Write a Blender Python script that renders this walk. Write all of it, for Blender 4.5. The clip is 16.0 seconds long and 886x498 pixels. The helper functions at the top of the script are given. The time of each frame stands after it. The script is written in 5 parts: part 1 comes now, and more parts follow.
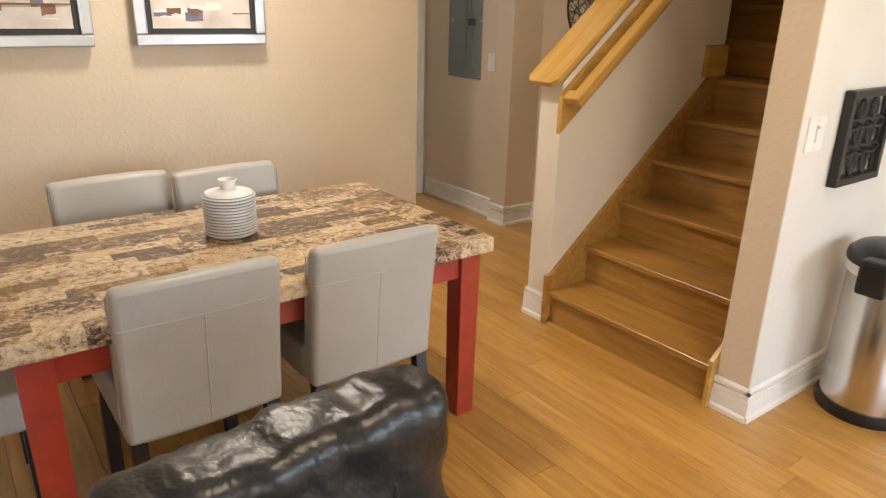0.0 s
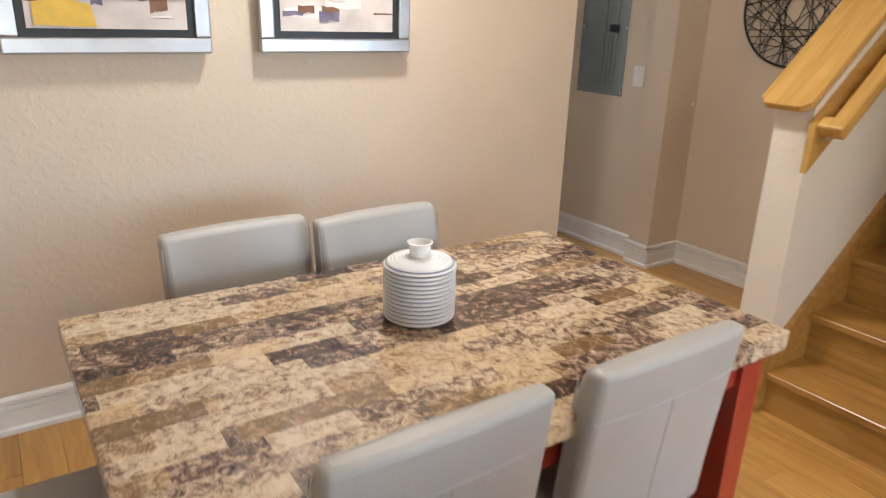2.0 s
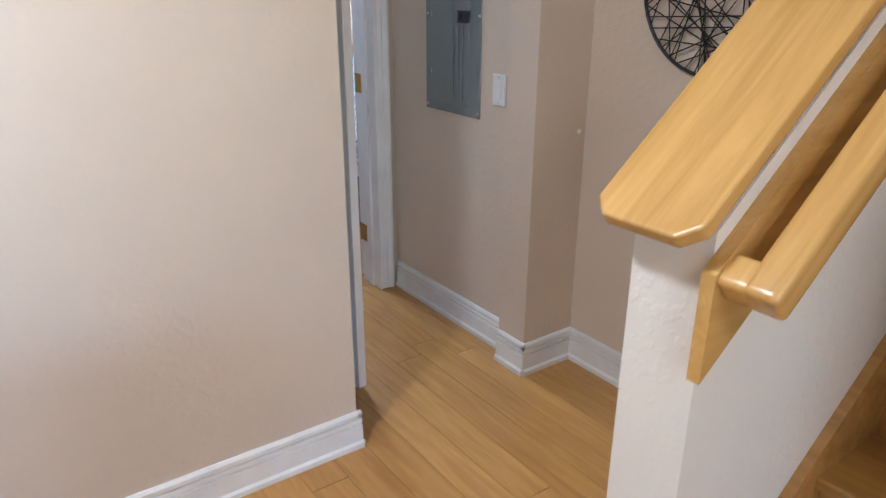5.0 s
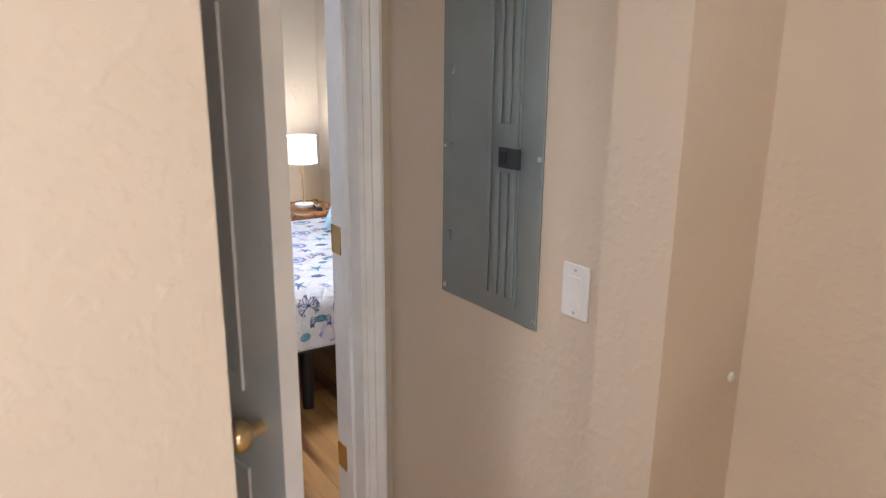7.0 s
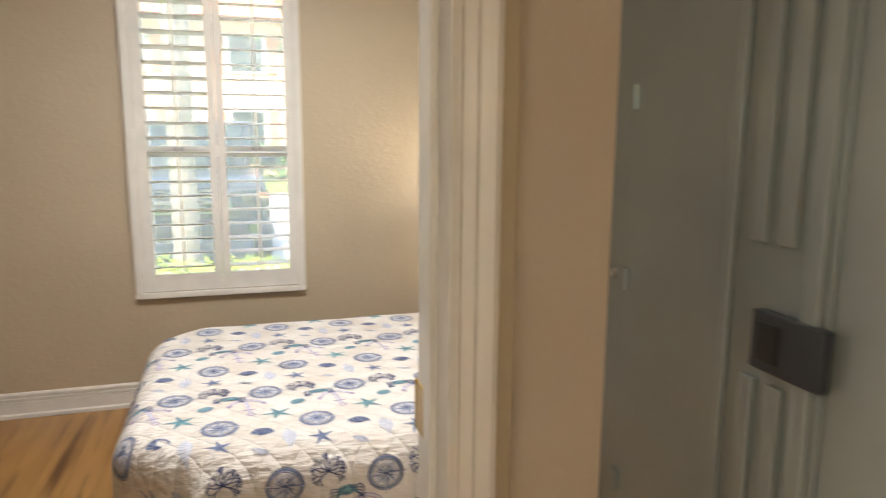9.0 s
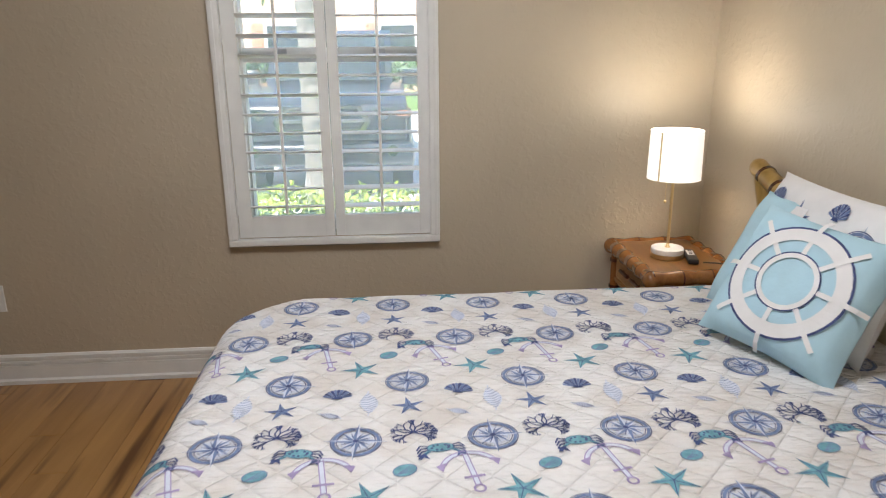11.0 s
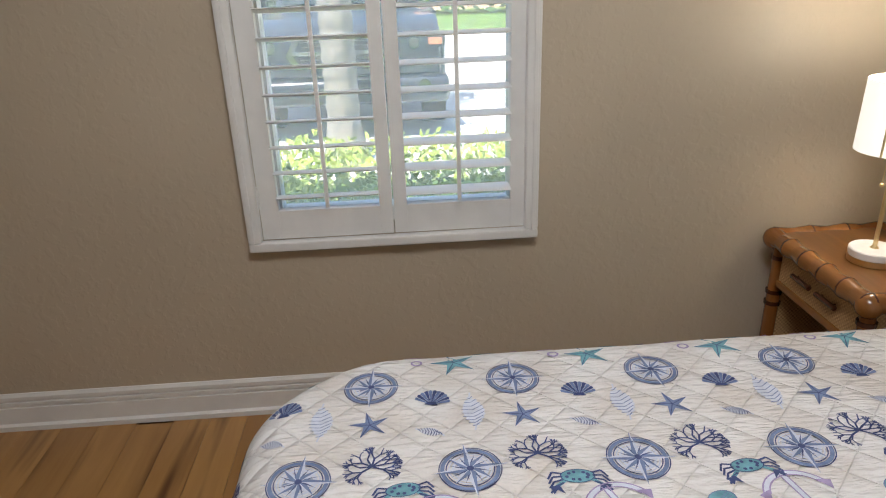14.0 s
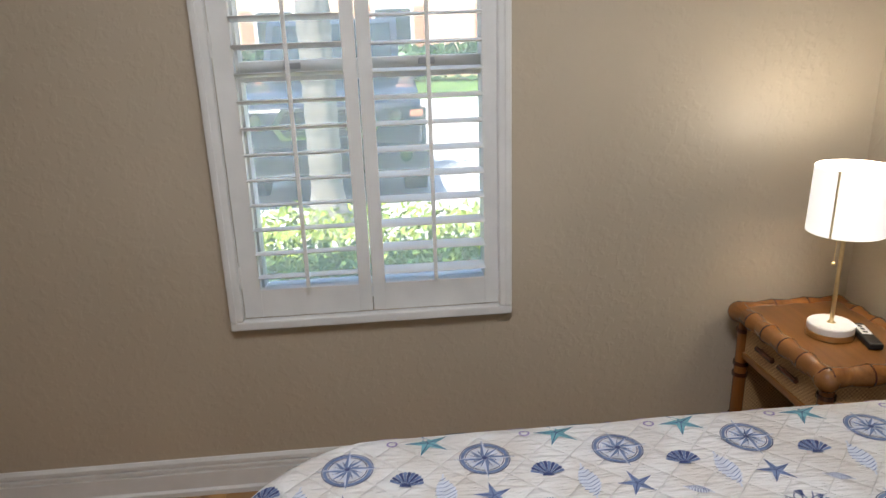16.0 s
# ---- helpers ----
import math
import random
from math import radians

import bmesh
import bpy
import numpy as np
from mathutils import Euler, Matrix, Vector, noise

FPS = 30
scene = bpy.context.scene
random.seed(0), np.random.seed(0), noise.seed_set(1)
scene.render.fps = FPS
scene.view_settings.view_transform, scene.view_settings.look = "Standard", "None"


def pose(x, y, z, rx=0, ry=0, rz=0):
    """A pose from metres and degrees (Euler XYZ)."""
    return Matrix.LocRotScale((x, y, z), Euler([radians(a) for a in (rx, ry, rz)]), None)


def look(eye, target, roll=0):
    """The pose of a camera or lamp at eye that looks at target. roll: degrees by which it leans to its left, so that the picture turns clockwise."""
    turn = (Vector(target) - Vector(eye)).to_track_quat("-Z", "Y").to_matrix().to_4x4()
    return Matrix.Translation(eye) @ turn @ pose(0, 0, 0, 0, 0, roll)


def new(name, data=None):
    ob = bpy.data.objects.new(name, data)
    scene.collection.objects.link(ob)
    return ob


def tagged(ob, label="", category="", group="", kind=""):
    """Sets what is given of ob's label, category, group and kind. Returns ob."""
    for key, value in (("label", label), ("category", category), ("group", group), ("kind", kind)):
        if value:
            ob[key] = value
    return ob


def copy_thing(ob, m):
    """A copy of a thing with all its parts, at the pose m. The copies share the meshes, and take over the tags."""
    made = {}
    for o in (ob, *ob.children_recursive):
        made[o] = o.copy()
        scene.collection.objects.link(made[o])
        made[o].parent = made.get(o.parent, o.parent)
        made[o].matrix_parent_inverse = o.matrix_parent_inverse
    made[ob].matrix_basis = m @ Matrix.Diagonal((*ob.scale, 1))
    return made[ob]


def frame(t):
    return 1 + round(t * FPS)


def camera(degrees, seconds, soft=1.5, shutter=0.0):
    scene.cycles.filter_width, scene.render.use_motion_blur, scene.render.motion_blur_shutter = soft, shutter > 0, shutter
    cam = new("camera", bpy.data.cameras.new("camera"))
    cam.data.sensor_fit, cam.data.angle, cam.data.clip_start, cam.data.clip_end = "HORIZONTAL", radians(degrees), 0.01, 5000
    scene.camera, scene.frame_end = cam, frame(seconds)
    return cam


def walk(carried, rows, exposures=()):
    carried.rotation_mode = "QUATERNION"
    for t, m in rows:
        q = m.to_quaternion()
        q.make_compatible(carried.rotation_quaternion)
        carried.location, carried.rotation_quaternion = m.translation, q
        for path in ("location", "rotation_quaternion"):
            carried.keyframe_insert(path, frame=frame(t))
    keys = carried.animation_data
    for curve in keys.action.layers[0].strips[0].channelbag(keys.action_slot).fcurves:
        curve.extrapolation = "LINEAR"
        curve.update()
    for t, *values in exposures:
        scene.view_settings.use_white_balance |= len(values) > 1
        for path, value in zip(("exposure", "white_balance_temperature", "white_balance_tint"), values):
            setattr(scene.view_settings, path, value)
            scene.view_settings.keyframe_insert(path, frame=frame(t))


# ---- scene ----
cam = camera(65.7, 16.0, soft=1.1, shutter=0.35)
PATH = [
    (0, (-2.377, -3.403, 1.477), (-1.245, -1.9, 0.801), 1.4),
    (0.5, (-2.441, -3.236, 1.457), (-1.318, -1.717, 0.799), 1.6),
    (1, (-2.497, -3.05, 1.444), (-1.39, -1.516, 0.794), 1.8),
    (1.5, (-2.504, -2.795, 1.424), (-1.425, -1.241, 0.774), 1.7),
    (2, (-2.43, -2.481, 1.42), (-1.371, -0.916, 0.766), 1.8),
    (2.5, (-2.369, -2.181, 1.412), (-1.338, -0.604, 0.741), 1.5),
    (3, (-2.235, -2.009, 1.417), (-1.219, -0.434, 0.72), 1.5),
    (3.5, (-1.947, -1.883, 1.444), (-0.928, -0.318, 0.727), 1.0),
    (4, (-1.616, -1.759, 1.42), (-0.553, -0.22, 0.711), 0.8),
    (4.5, (-1.262, -1.775, 1.44), (-0.184, -0.251, 0.723), 0.5),
    (5, (-0.916, -1.74, 1.467), (0.165, -0.217, 0.751), 0.2),
    (5.2, (-0.803, -1.671, 1.476), (0.278, -0.148, 0.76), 0.2),
    (7.3, (-0.075, -0.497, 1.548), (1.036, 1.093, 1.062), 0.7),
    (7.5, (0.036, -0.398, 1.544), (1.157, 1.185, 1.057), 0.6),
    (8, (0.206, -0.199, 1.528), (1.337, 1.379, 1.048), 0.5),
    (8.3, (0.279, -0.097, 1.519), (1.413, 1.485, 1.055), 0.7),
    (8.5, (0.337, -0.016, 1.520), (1.389, 1.635, 1.109), 0.3),
    (9, (0.4, 0.135, 1.514), (0.974, 2.021, 1.176), 0.4),
    (9.4, (0.476, 0.262, 1.501), (0.729, 2.219, 1.174), 0.6),
    (9.7, (0.481, 0.399, 1.485), (0.669, 2.356, 1.118), 0.6),
    (11.8, (0.592, 1.569, 1.41), (0.745, 3.462, 0.785), -0.8),
    (12, (0.585, 1.639, 1.41), (0.745, 3.531, 0.78), -0.9),
    (12.5, (0.542, 1.832, 1.402), (0.707, 3.719, 0.76), -0.8),
    (13, (0.471, 1.986, 1.378), (0.631, 3.859, 0.688), -0.6),
    (13.5, (0.394, 2.041, 1.427), (0.526, 3.893, 0.645), -1.5),
    (14, (0.355, 2.054, 1.428), (0.46, 3.902, 0.648), -2.0),
    (14.5, (0.346, 2.048, 1.427), (0.445, 3.891, 0.657), -2.0),
    (15, (0.356, 2.027, 1.457), (0.438, 3.874, 0.695), -2.2),
    (15.5, (0.364, 2.01, 1.485), (0.452, 3.876, 0.77), -2.1),
    (16, (0.378, 1.999, 1.506), (0.537, 3.895, 0.892), -1.9),
]
walk(cam, [(row[0], look(*row[1:])) for row in PATH],
     [(0, 2.15, 6500, 10), (1.5, 2.2, 5850, 10), (3.5, 2.05, 5250, 9), (5.2, 2.45, 4750, 10), (7.3, 2.7, 5600, 13), (8.5, 2.45, 6700, 11), (9.4, 2.55, 7300, 9), (11.8, 1.85, 6000, 10), (13.5, 1.9, 6400, 10), (16, 1.9, 6200, 10)])

# ---- light ----
world = bpy.data.worlds.new("sky")
scene.world = world
world.use_nodes = True
wt = world.node_tree
sky = wt.nodes.new("ShaderNodeTexSky")
sky.sky_type = "NISHITA"
sky.sun_disc = False
sky.sun_elevation, sky.sun_rotation = radians(55), radians(200)
wt.links.new(sky.outputs[0], wt.nodes["Background"].inputs[0])
wt.nodes["Background"].inputs[1].default_value = 0.15
sun = new("sun", bpy.data.lights.new("sun", "SUN"))
sun.data.energy, sun.data.angle, sun.data.color = 5.0, radians(0.5), (1, 0.95, 0.88)
sun.matrix_world = look((-3, -8, 12), (0, 0, 0))


def area(name, eye, target, w, h, power, color):
    lamp = new(name, bpy.data.lights.new(name, "AREA"))
    lamp.data.shape, lamp.data.size, lamp.data.size_y = "RECTANGLE", w, h
    lamp.data.energy, lamp.data.color = power, color
    lamp.matrix_world = look(eye, target)
    return lamp


# unseen: sliding glass doors of the living room, kitchen window, ceiling lamps
area("patio_daylight", (-3.2, -6.9, 1.15), (-3.2, 0, 1.0), 3.2, 2.0, 6, (0.84, 0.93, 1))
area("kitchen_daylight", (1.6, -6.9, 1.5), (1.6, 0, 1.2), 1.6, 1.1, 20, (0.74, 0.88, 1))
area("dining_lamp", (-1.24, -0.72, 2.62), (-1.24, -0.72, 0), 0.22, 0.22, 7.8, (1, 0.89, 0.74))
area("kitchen_downlight", (-0.75, -3.2, 2.66), (-0.75, -3.2, 0), 0.3, 0.3, 5.6, (1, 0.82, 0.60))
# weak fill added over the hall, no fixture known there
area("hall_downlight", (0.38, 0.1, 2.66), (0.38, 0.1, 0), 0.16, 0.16, 0.05, (1, 0.82, 0.62))
bed_lamp = area("bedroom_ceiling_lamp", (0.5, 2.4, 2.64), (0.5, 2.4, 0), 0.5, 0.5, 8.2, (0.97, 0.97, 1))
bed_lamp.data.spread = radians(176)

# ---- materials ----


def nodes_of(name, rough=0.5, metal=0.0):
    m = bpy.data.materials.new(name)
    m.use_nodes = True
    nt = m.node_tree
    b = nt.nodes["Principled BSDF"]
    b.inputs["Roughness"].default_value, b.inputs["Metallic"].default_value = rough, metal
    return m, nt, b


def node(nt, kind, **vals):
    n = nt.nodes.new(kind)
    for k, v in vals.items():
        n.inputs[k].default_value = v
    return n


def coords(nt, stretch=(1, 1, 1), randomise=False):
    """Object coordinates, stretched, and shifted by chance for repeated pieces."""
    tc = nt.nodes.new("ShaderNodeTexCoord")
    mp = nt.nodes.new("ShaderNodeMapping")
    mp.inputs["Scale"].default_value = stretch
    nt.links.new(tc.outputs["Object"], mp.inputs["Vector"])
    if randomise:
        info = nt.nodes.new("ShaderNodeObjectInfo")
        mul = nt.nodes.new("ShaderNodeMath")
        mul.operation = "MULTIPLY"
        mul.inputs[1].default_value = 37.0
        nt.links.new(info.outputs["Random"], mul.inputs[0])
        nt.links.new(mul.outputs[0], mp.inputs["Location"])
    return mp.outputs[0]


def ramp(nt, source, stops):
    r = nt.nodes.new("ShaderNodeValToRGB")
    e = r.color_ramp.elements
    while len(e) < len(stops):
        e.new(0.5)
    for el, (p, c) in zip(e, stops):
        el.position, el.color = p, (*c, 1)
    nt.links.new(source, r.inputs[0])
    return r.outputs[0]


def bumped(nt, b, source, strength, distance):
    n = nt.nodes.new("ShaderNodeBump")
    n.inputs["Strength"].default_value, n.inputs["Distance"].default_value = strength, distance
    nt.links.new(source, n.inputs["Height"])
    nt.links.new(n.outputs[0], b.inputs["Normal"])


def mix(nt, fac, a, c, kind="MIX"):
    n = nt.nodes.new("ShaderNodeMix")
    n.data_type, n.blend_type = "RGBA", kind
    for sock, v in ((n.inputs[0], fac), (n.inputs[6], a), (n.inputs[7], c)):
        if isinstance(v, (int, float)):
            sock.default_value = v
        elif isinstance(v, tuple):
            sock.default_value = (*v, 1)
        else:
            nt.links.new(v, sock)
    return n.outputs[2]


def noisy(nt, vec, scale, detail=4, rough=0.55):
    n = node(nt, "ShaderNodeTexNoise", Scale=scale, Detail=detail, Roughness=rough)
    nt.links.new(vec, n.inputs["Vector"])
    return n.outputs["Fac"]


def plain(name, color, rough=0.5, metal=0.0, vary=0.12, scale=9, bump=0.0, bscale=60, stretch=(1, 1, 1), coat=0.0, depth=0.004):
    """Paint, cloth, plastic or metal with a soft mottle and a fine relief."""
    m, nt, b = nodes_of(name, rough, metal)
    v = coords(nt, stretch)
    f = noisy(nt, v, scale)
    lo = tuple(c * (1 - vary) for c in color)
    hi = tuple(min(1, c * (1 + vary)) for c in color)
    nt.links.new(ramp(nt, f, [(0.3, lo), (0.7, hi)]), b.inputs["Base Color"])
    if bump:
        bumped(nt, b, noisy(nt, v, bscale, 3), bump, depth)
    b.inputs["Coat Weight"].default_value = coat
    return m


def wall_paint(name, color):
    """Rolled paint on knock-down plaster."""
    m, nt, b = nodes_of(name, 0.5)
    v = coords(nt)
    f = noisy(nt, v, 1.7, 5)
    nt.links.new(ramp(nt, f, [(0.3, tuple(c * 0.95 for c in color)), (0.7, tuple(min(1, c * 1.04) for c in color))]), b.inputs["Base Color"])
    big = noisy(nt, v, 42, 3, 0.5)
    r = ramp(nt, big, [(0.50, (0, 0, 0)), (0.62, (1, 1, 1))])
    bumped(nt, b, r, 0.24, 0.0025)
    return m


def wood(name, dark, light, axis="x", rough=0.35, coat=0.2, scale=3.0, pieces=False, streak=None):
    m, nt, b = nodes_of(name, rough)
    st = {"x": (1.2, 14, 14), "y": (14, 1.2, 14), "z": (14, 14, 1.2)}[axis]
    v = coords(nt, st, pieces)
    n = node(nt, "ShaderNodeTexNoise", Scale=scale, Detail=6, Roughness=0.6, Distortion=0.6)
    nt.links.new(v, n.inputs["Vector"])
    col = ramp(nt, n.outputs["Fac"], [(0.3, dark), (0.5, tuple((a + c) / 2 for a, c in zip(dark, light))), (0.7, light)])
    if streak:
        n2 = node(nt, "ShaderNodeTexNoise", Scale=streak[1], Detail=3, Roughness=0.5)
        nt.links.new(v, n2.inputs["Vector"])
        col = mix(nt, ramp(nt, n2.outputs["Fac"], [(streak[2], (0, 0, 0)), (streak[2] + 0.12, (1, 1, 1))]), col, streak[0])
    if pieces:
        info = nt.nodes.new("ShaderNodeObjectInfo")
        tone = ramp(nt, info.outputs["Random"], [(0, (0.82, 0.8, 0.78)), (1, (1.0, 1.0, 1.0))])
        col = mix(nt, 1.0, col, tone, "MULTIPLY")
    nt.links.new(col, b.inputs["Base Color"])
    bumped(nt, b, n.outputs["Fac"], 0.08, 0.002)
    b.inputs["Coat Weight"].default_value, b.inputs["Coat Roughness"].default_value = coat, 0.25
    return m


def weave(name, dark, light, scale):
    m, nt, b = nodes_of(name, 0.6)
    v = coords(nt)
    ch = node(nt, "ShaderNodeTexChecker", Scale=scale, Color1=(*dark, 1), Color2=(*light, 1))
    nt.links.new(v, ch.inputs["Vector"])
    col = mix(nt, ramp(nt, noisy(nt, v, 60), [(0.35, (0, 0, 0)), (0.65, (1, 1, 1))]), ch.outputs["Color"], tuple((a + c) / 2 for a, c in zip(dark, light)))
    nt.links.new(col, b.inputs["Base Color"])
    bumped(nt, b, ch.outputs["Fac"], 0.5, 0.003)
    return m


def marble_top(name):
    """Glossy laminate printed as blocks of brown, gold and cream marble."""
    m, nt, b = nodes_of(name, 0.2)
    v = coords(nt)

    def blocks(width, height, offset):
        br = node(nt, "ShaderNodeTexBrick", Scale=1.0)
        br.inputs["Color1"].default_value, br.inputs["Color2"].default_value = (0, 0, 0, 1), (1, 1, 1, 1)
        br.inputs["Mortar"].default_value, br.inputs["Mortar Size"].default_value = (0.5, 0.5, 0.5, 1), 0.0
        br.inputs["Brick Width"].default_value, br.inputs["Row Height"].default_value = width, height
        br.offset = offset
        nt.links.new(v, br.inputs["Vector"])
        return br.outputs["Color"]

    def mad(a, k, c):
        n = nt.nodes.new("ShaderNodeMath")
        n.operation = "MULTIPLY_ADD"
        n.inputs[1].default_value = k
        nt.links.new(a, n.inputs[0])
        if isinstance(c, float):
            n.inputs[2].default_value = c
        else:
            nt.links.new(c, n.inputs[2])
        return n.outputs[0]
    tone = blocks(0.165, 0.058, 0.37)
    n1 = node(nt, "ShaderNodeTexNoise", Scale=38, Detail=10, Roughness=0.84, Distortion=0.7)
    nt.links.new(v, n1.inputs["Vector"])
    value = mad(tone, 0.32, mad(n1.outputs["Fac"], 1.9, -0.465))
    col = ramp(nt, value, [(0.42, (0.020, 0.012, 0.011)), (0.54, (0.10, 0.055, 0.040)), (0.64, (0.28, 0.18, 0.12)), (0.74, (0.52, 0.40, 0.27)), (0.92, (0.66, 0.53, 0.36))])
    gold = ramp(nt, blocks(0.33, 0.058, 0.61), [(0.70, (0, 0, 0)), (0.80, (0.55, 0.55, 0.55))])
    col = mix(nt, gold, col, mix(nt, 0.5, col, (0.50, 0.31, 0.10)))
    vo = node(nt, "ShaderNodeTexVoronoi", Scale=34)
    vo.feature = "DISTANCE_TO_EDGE"
    wob = nt.nodes.new("ShaderNodeVectorMath")
    wob.operation = "MULTIPLY_ADD"
    wob.inputs[1].default_value = (0.11, 0.11, 0.11)
    nt.links.new(n1.outputs["Color"], wob.inputs[0])
    nt.links.new(v, wob.inputs[2])
    nt.links.new(wob.outputs[0], vo.inputs["Vector"])
    vein = ramp(nt, vo.outputs["Distance"], [(0.0, (0.8, 0.8, 0.8)), (0.05, (0, 0, 0))])
    pale = mix(nt, 1.0, vein, ramp(nt, noisy(nt, v, 7), [(0.50, (0, 0, 0)), (0.62, (0.8, 0.8, 0.8))]), "MULTIPLY")
    dark = mix(nt, 1.0, vein, ramp(nt, noisy(nt, v, 11), [(0.38, (0.9, 0.9, 0.9)), (0.48, (0, 0, 0))]), "MULTIPLY")
    col = mix(nt, dark, col, (0.05, 0.03, 0.025))
    nt.links.new(mix(nt, pale, col, (0.60, 0.50, 0.37)), b.inputs["Base Color"])
    b.inputs["Coat Weight"].default_value = 0.3
    return m


def quilt_cloth(name):
    """Cream cotton, stitched in diamonds."""
    m, nt, b = nodes_of(name, 0.8)
    v = coords(nt)
    nt.links.new(ramp(nt, noisy(nt, v, 7, 5), [(0.35, (0.72, 0.67, 0.62)), (0.6, (0.82, 0.80, 0.78))]), b.inputs["Base Color"])
    sep = nt.nodes.new("ShaderNodeSeparateXYZ")
    nt.links.new(v, sep.inputs[0])

    def mth(op, a, c=None):
        n = nt.nodes.new("ShaderNodeMath")
        n.operation = op
        for s, val in zip(n.inputs, (a, c)):
            if val is None:
                continue
            if isinstance(val, (int, float)):
                s.default_value = val
            else:
                nt.links.new(val, s)
        return n.outputs[0]
    p = mth("ABSOLUTE", mth("SINE", mth("MULTIPLY", mth("ADD", sep.outputs[0], mth("MULTIPLY", sep.outputs[1], 1.0)), 34.0)))
    q = mth("ABSOLUTE", mth("SINE", mth("MULTIPLY", mth("SUBTRACT", sep.outputs[0], mth("MULTIPLY", sep.outputs[1], 1.0)), 34.0)))
    puff = mth("POWER", mth("MINIMUM", p, q), 0.45)
    fine = node(nt, "ShaderNodeTexNoise", Scale=1.0, Detail=3)
    mp2 = coords(nt, (18, 70, 40))
    nt.links.new(mp2, fine.inputs["Vector"])
    bumped(nt, b, mth("ADD", puff, mth("MULTIPLY", fine.outputs["Fac"], 2.0)), 0.85, 0.010)
    return m


def glowing(name, color, strength):
    m, nt, b = nodes_of(name, 0.8)
    b.inputs["Base Color"].default_value = (*color, 1)
    b.inputs["Emission Color"].default_value = (*color, 1)
    b.inputs["Emission Strength"].default_value = strength
    return m


def clear_glass(name):
    m, nt, b = nodes_of(name, 0.0)
    b.inputs["Transmission Weight"].default_value, b.inputs["IOR"].default_value = 1.0, 1.1
    b.inputs["Base Color"].default_value = (0.96, 0.99, 0.98, 1)
    return m


def glare_veil(name):
    """Pale veil over the window view: mostly clear, glare put into a lit layer."""
    m, nt, b = nodes_of(name, 0.9)
    b.inputs["Base Color"].default_value = (0.75, 0.77, 0.78, 1)
    clear_layer = nt.nodes.new("ShaderNodeBsdfTransparent")
    haze_layer = nt.nodes.new("ShaderNodeBsdfTranslucent")
    haze_layer.inputs[0].default_value = (0.84, 0.83, 0.78, 1)
    two, allm = nt.nodes.new("ShaderNodeMixShader"), nt.nodes.new("ShaderNodeMixShader")
    two.inputs[0].default_value, allm.inputs[0].default_value = 0.6, 0.25
    nt.links.new(b.outputs[0], two.inputs[1])
    nt.links.new(haze_layer.outputs[0], two.inputs[2])
    nt.links.new(clear_layer.outputs[0], allm.inputs[1])
    nt.links.new(two.outputs[0], allm.inputs[2])
    nt.links.new(allm.outputs[0], nt.nodes["Material Output"].inputs[0])
    return m


GLAREVEIL = glare_veil("window_glare")
CREAM = wall_paint("cream_paint", (0.76, 0.70, 0.60))
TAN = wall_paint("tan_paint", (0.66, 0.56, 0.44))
TAUPE = wall_paint("taupe_paint", (0.52, 0.44, 0.328))
# wall paint lightened to imitate daylight on the column and bounce in the closet
BRIGHTENED = wall_paint("brightened_paint", (0.72, 0.70, 0.66))
WHITE = plain("white_trim", (0.80, 0.79, 0.76), 0.35, vary=0.05, bump=0.05)
CEIL = plain("ceiling_paint", (0.8, 0.78, 0.74), 0.9, vary=0.04, bump=0.2)
BAMBOO = wood("bamboo_plank", (0.44, 0.22, 0.048), (0.63, 0.36, 0.095), "y", 0.3, 0.3, 2.4, True, ((0.24, 0.11, 0.04), 1.9, 0.70))
HICKORY = wood("streaked_plank", (0.36, 0.18, 0.055), (0.52, 0.29, 0.10), "y", 0.3, 0.3, 0.8, True, ((0.13, 0.05, 0.015), 0.7, 0.56))
GAP = plain("plank_joint", (0.16, 0.08, 0.03), 0.7)
OAK = wood("oak_tread", (0.28, 0.135, 0.028), (0.49, 0.265, 0.066), "y", 0.28, 0.35, 2.0)
OAKX = wood("oak_rail", (0.45, 0.255, 0.06), (0.64, 0.385, 0.11), "x", 0.25, 0.4, 2.0)
RED = plain("red_lacquer", (0.33, 0.035, 0.018), 0.32, vary=0.15, scale=14, coat=0.3)
MARBLE = marble_top("marble_laminate")
LEATHER = plain("grey_leather", (0.42, 0.41, 0.385), 0.36, vary=0.05, scale=6, bump=0.25, bscale=240)
STITCH = plain("stitching", (0.42, 0.41, 0.39), 0.7)
EBONY = plain("espresso_wood", (0.018, 0.012, 0.010), 0.3, vary=0.3)
BLACKHIDE = plain("black_leather", (0.016, 0.016, 0.018), 0.33, vary=0.3, scale=5, bump=0.55, bscale=22, depth=0.010)
CERAMIC = plain("white_glaze", (0.80, 0.80, 0.79), 0.18, vary=0.03)
GROOVE = plain("blue_grey_groove", (0.20, 0.24, 0.32), 0.6)
SILVER = plain("silver_frame", (0.52, 0.53, 0.55), 0.34, 0.85, vary=0.1)
BLACK = plain("black_paint", (0.012, 0.012, 0.013), 0.4, vary=0.2)
STEELGREY = plain("grey_enamel", (0.30, 0.345, 0.35), 0.22, 0.4, vary=0.06, bump=0.04)
DARKPLASTIC = plain("dark_plastic", (0.03, 0.035, 0.045), 0.4)
STEEL = plain("brushed_steel", (0.62, 0.6, 0.58), 0.24, 1.0, vary=0.06, scale=3, stretch=(40, 40, 1))
BRASS = plain("aged_brass", (0.50, 0.34, 0.12), 0.35, 1.0, vary=0.15)
GOLD = plain("satin_brass", (0.70, 0.55, 0.30), 0.3, 1.0, vary=0.08)
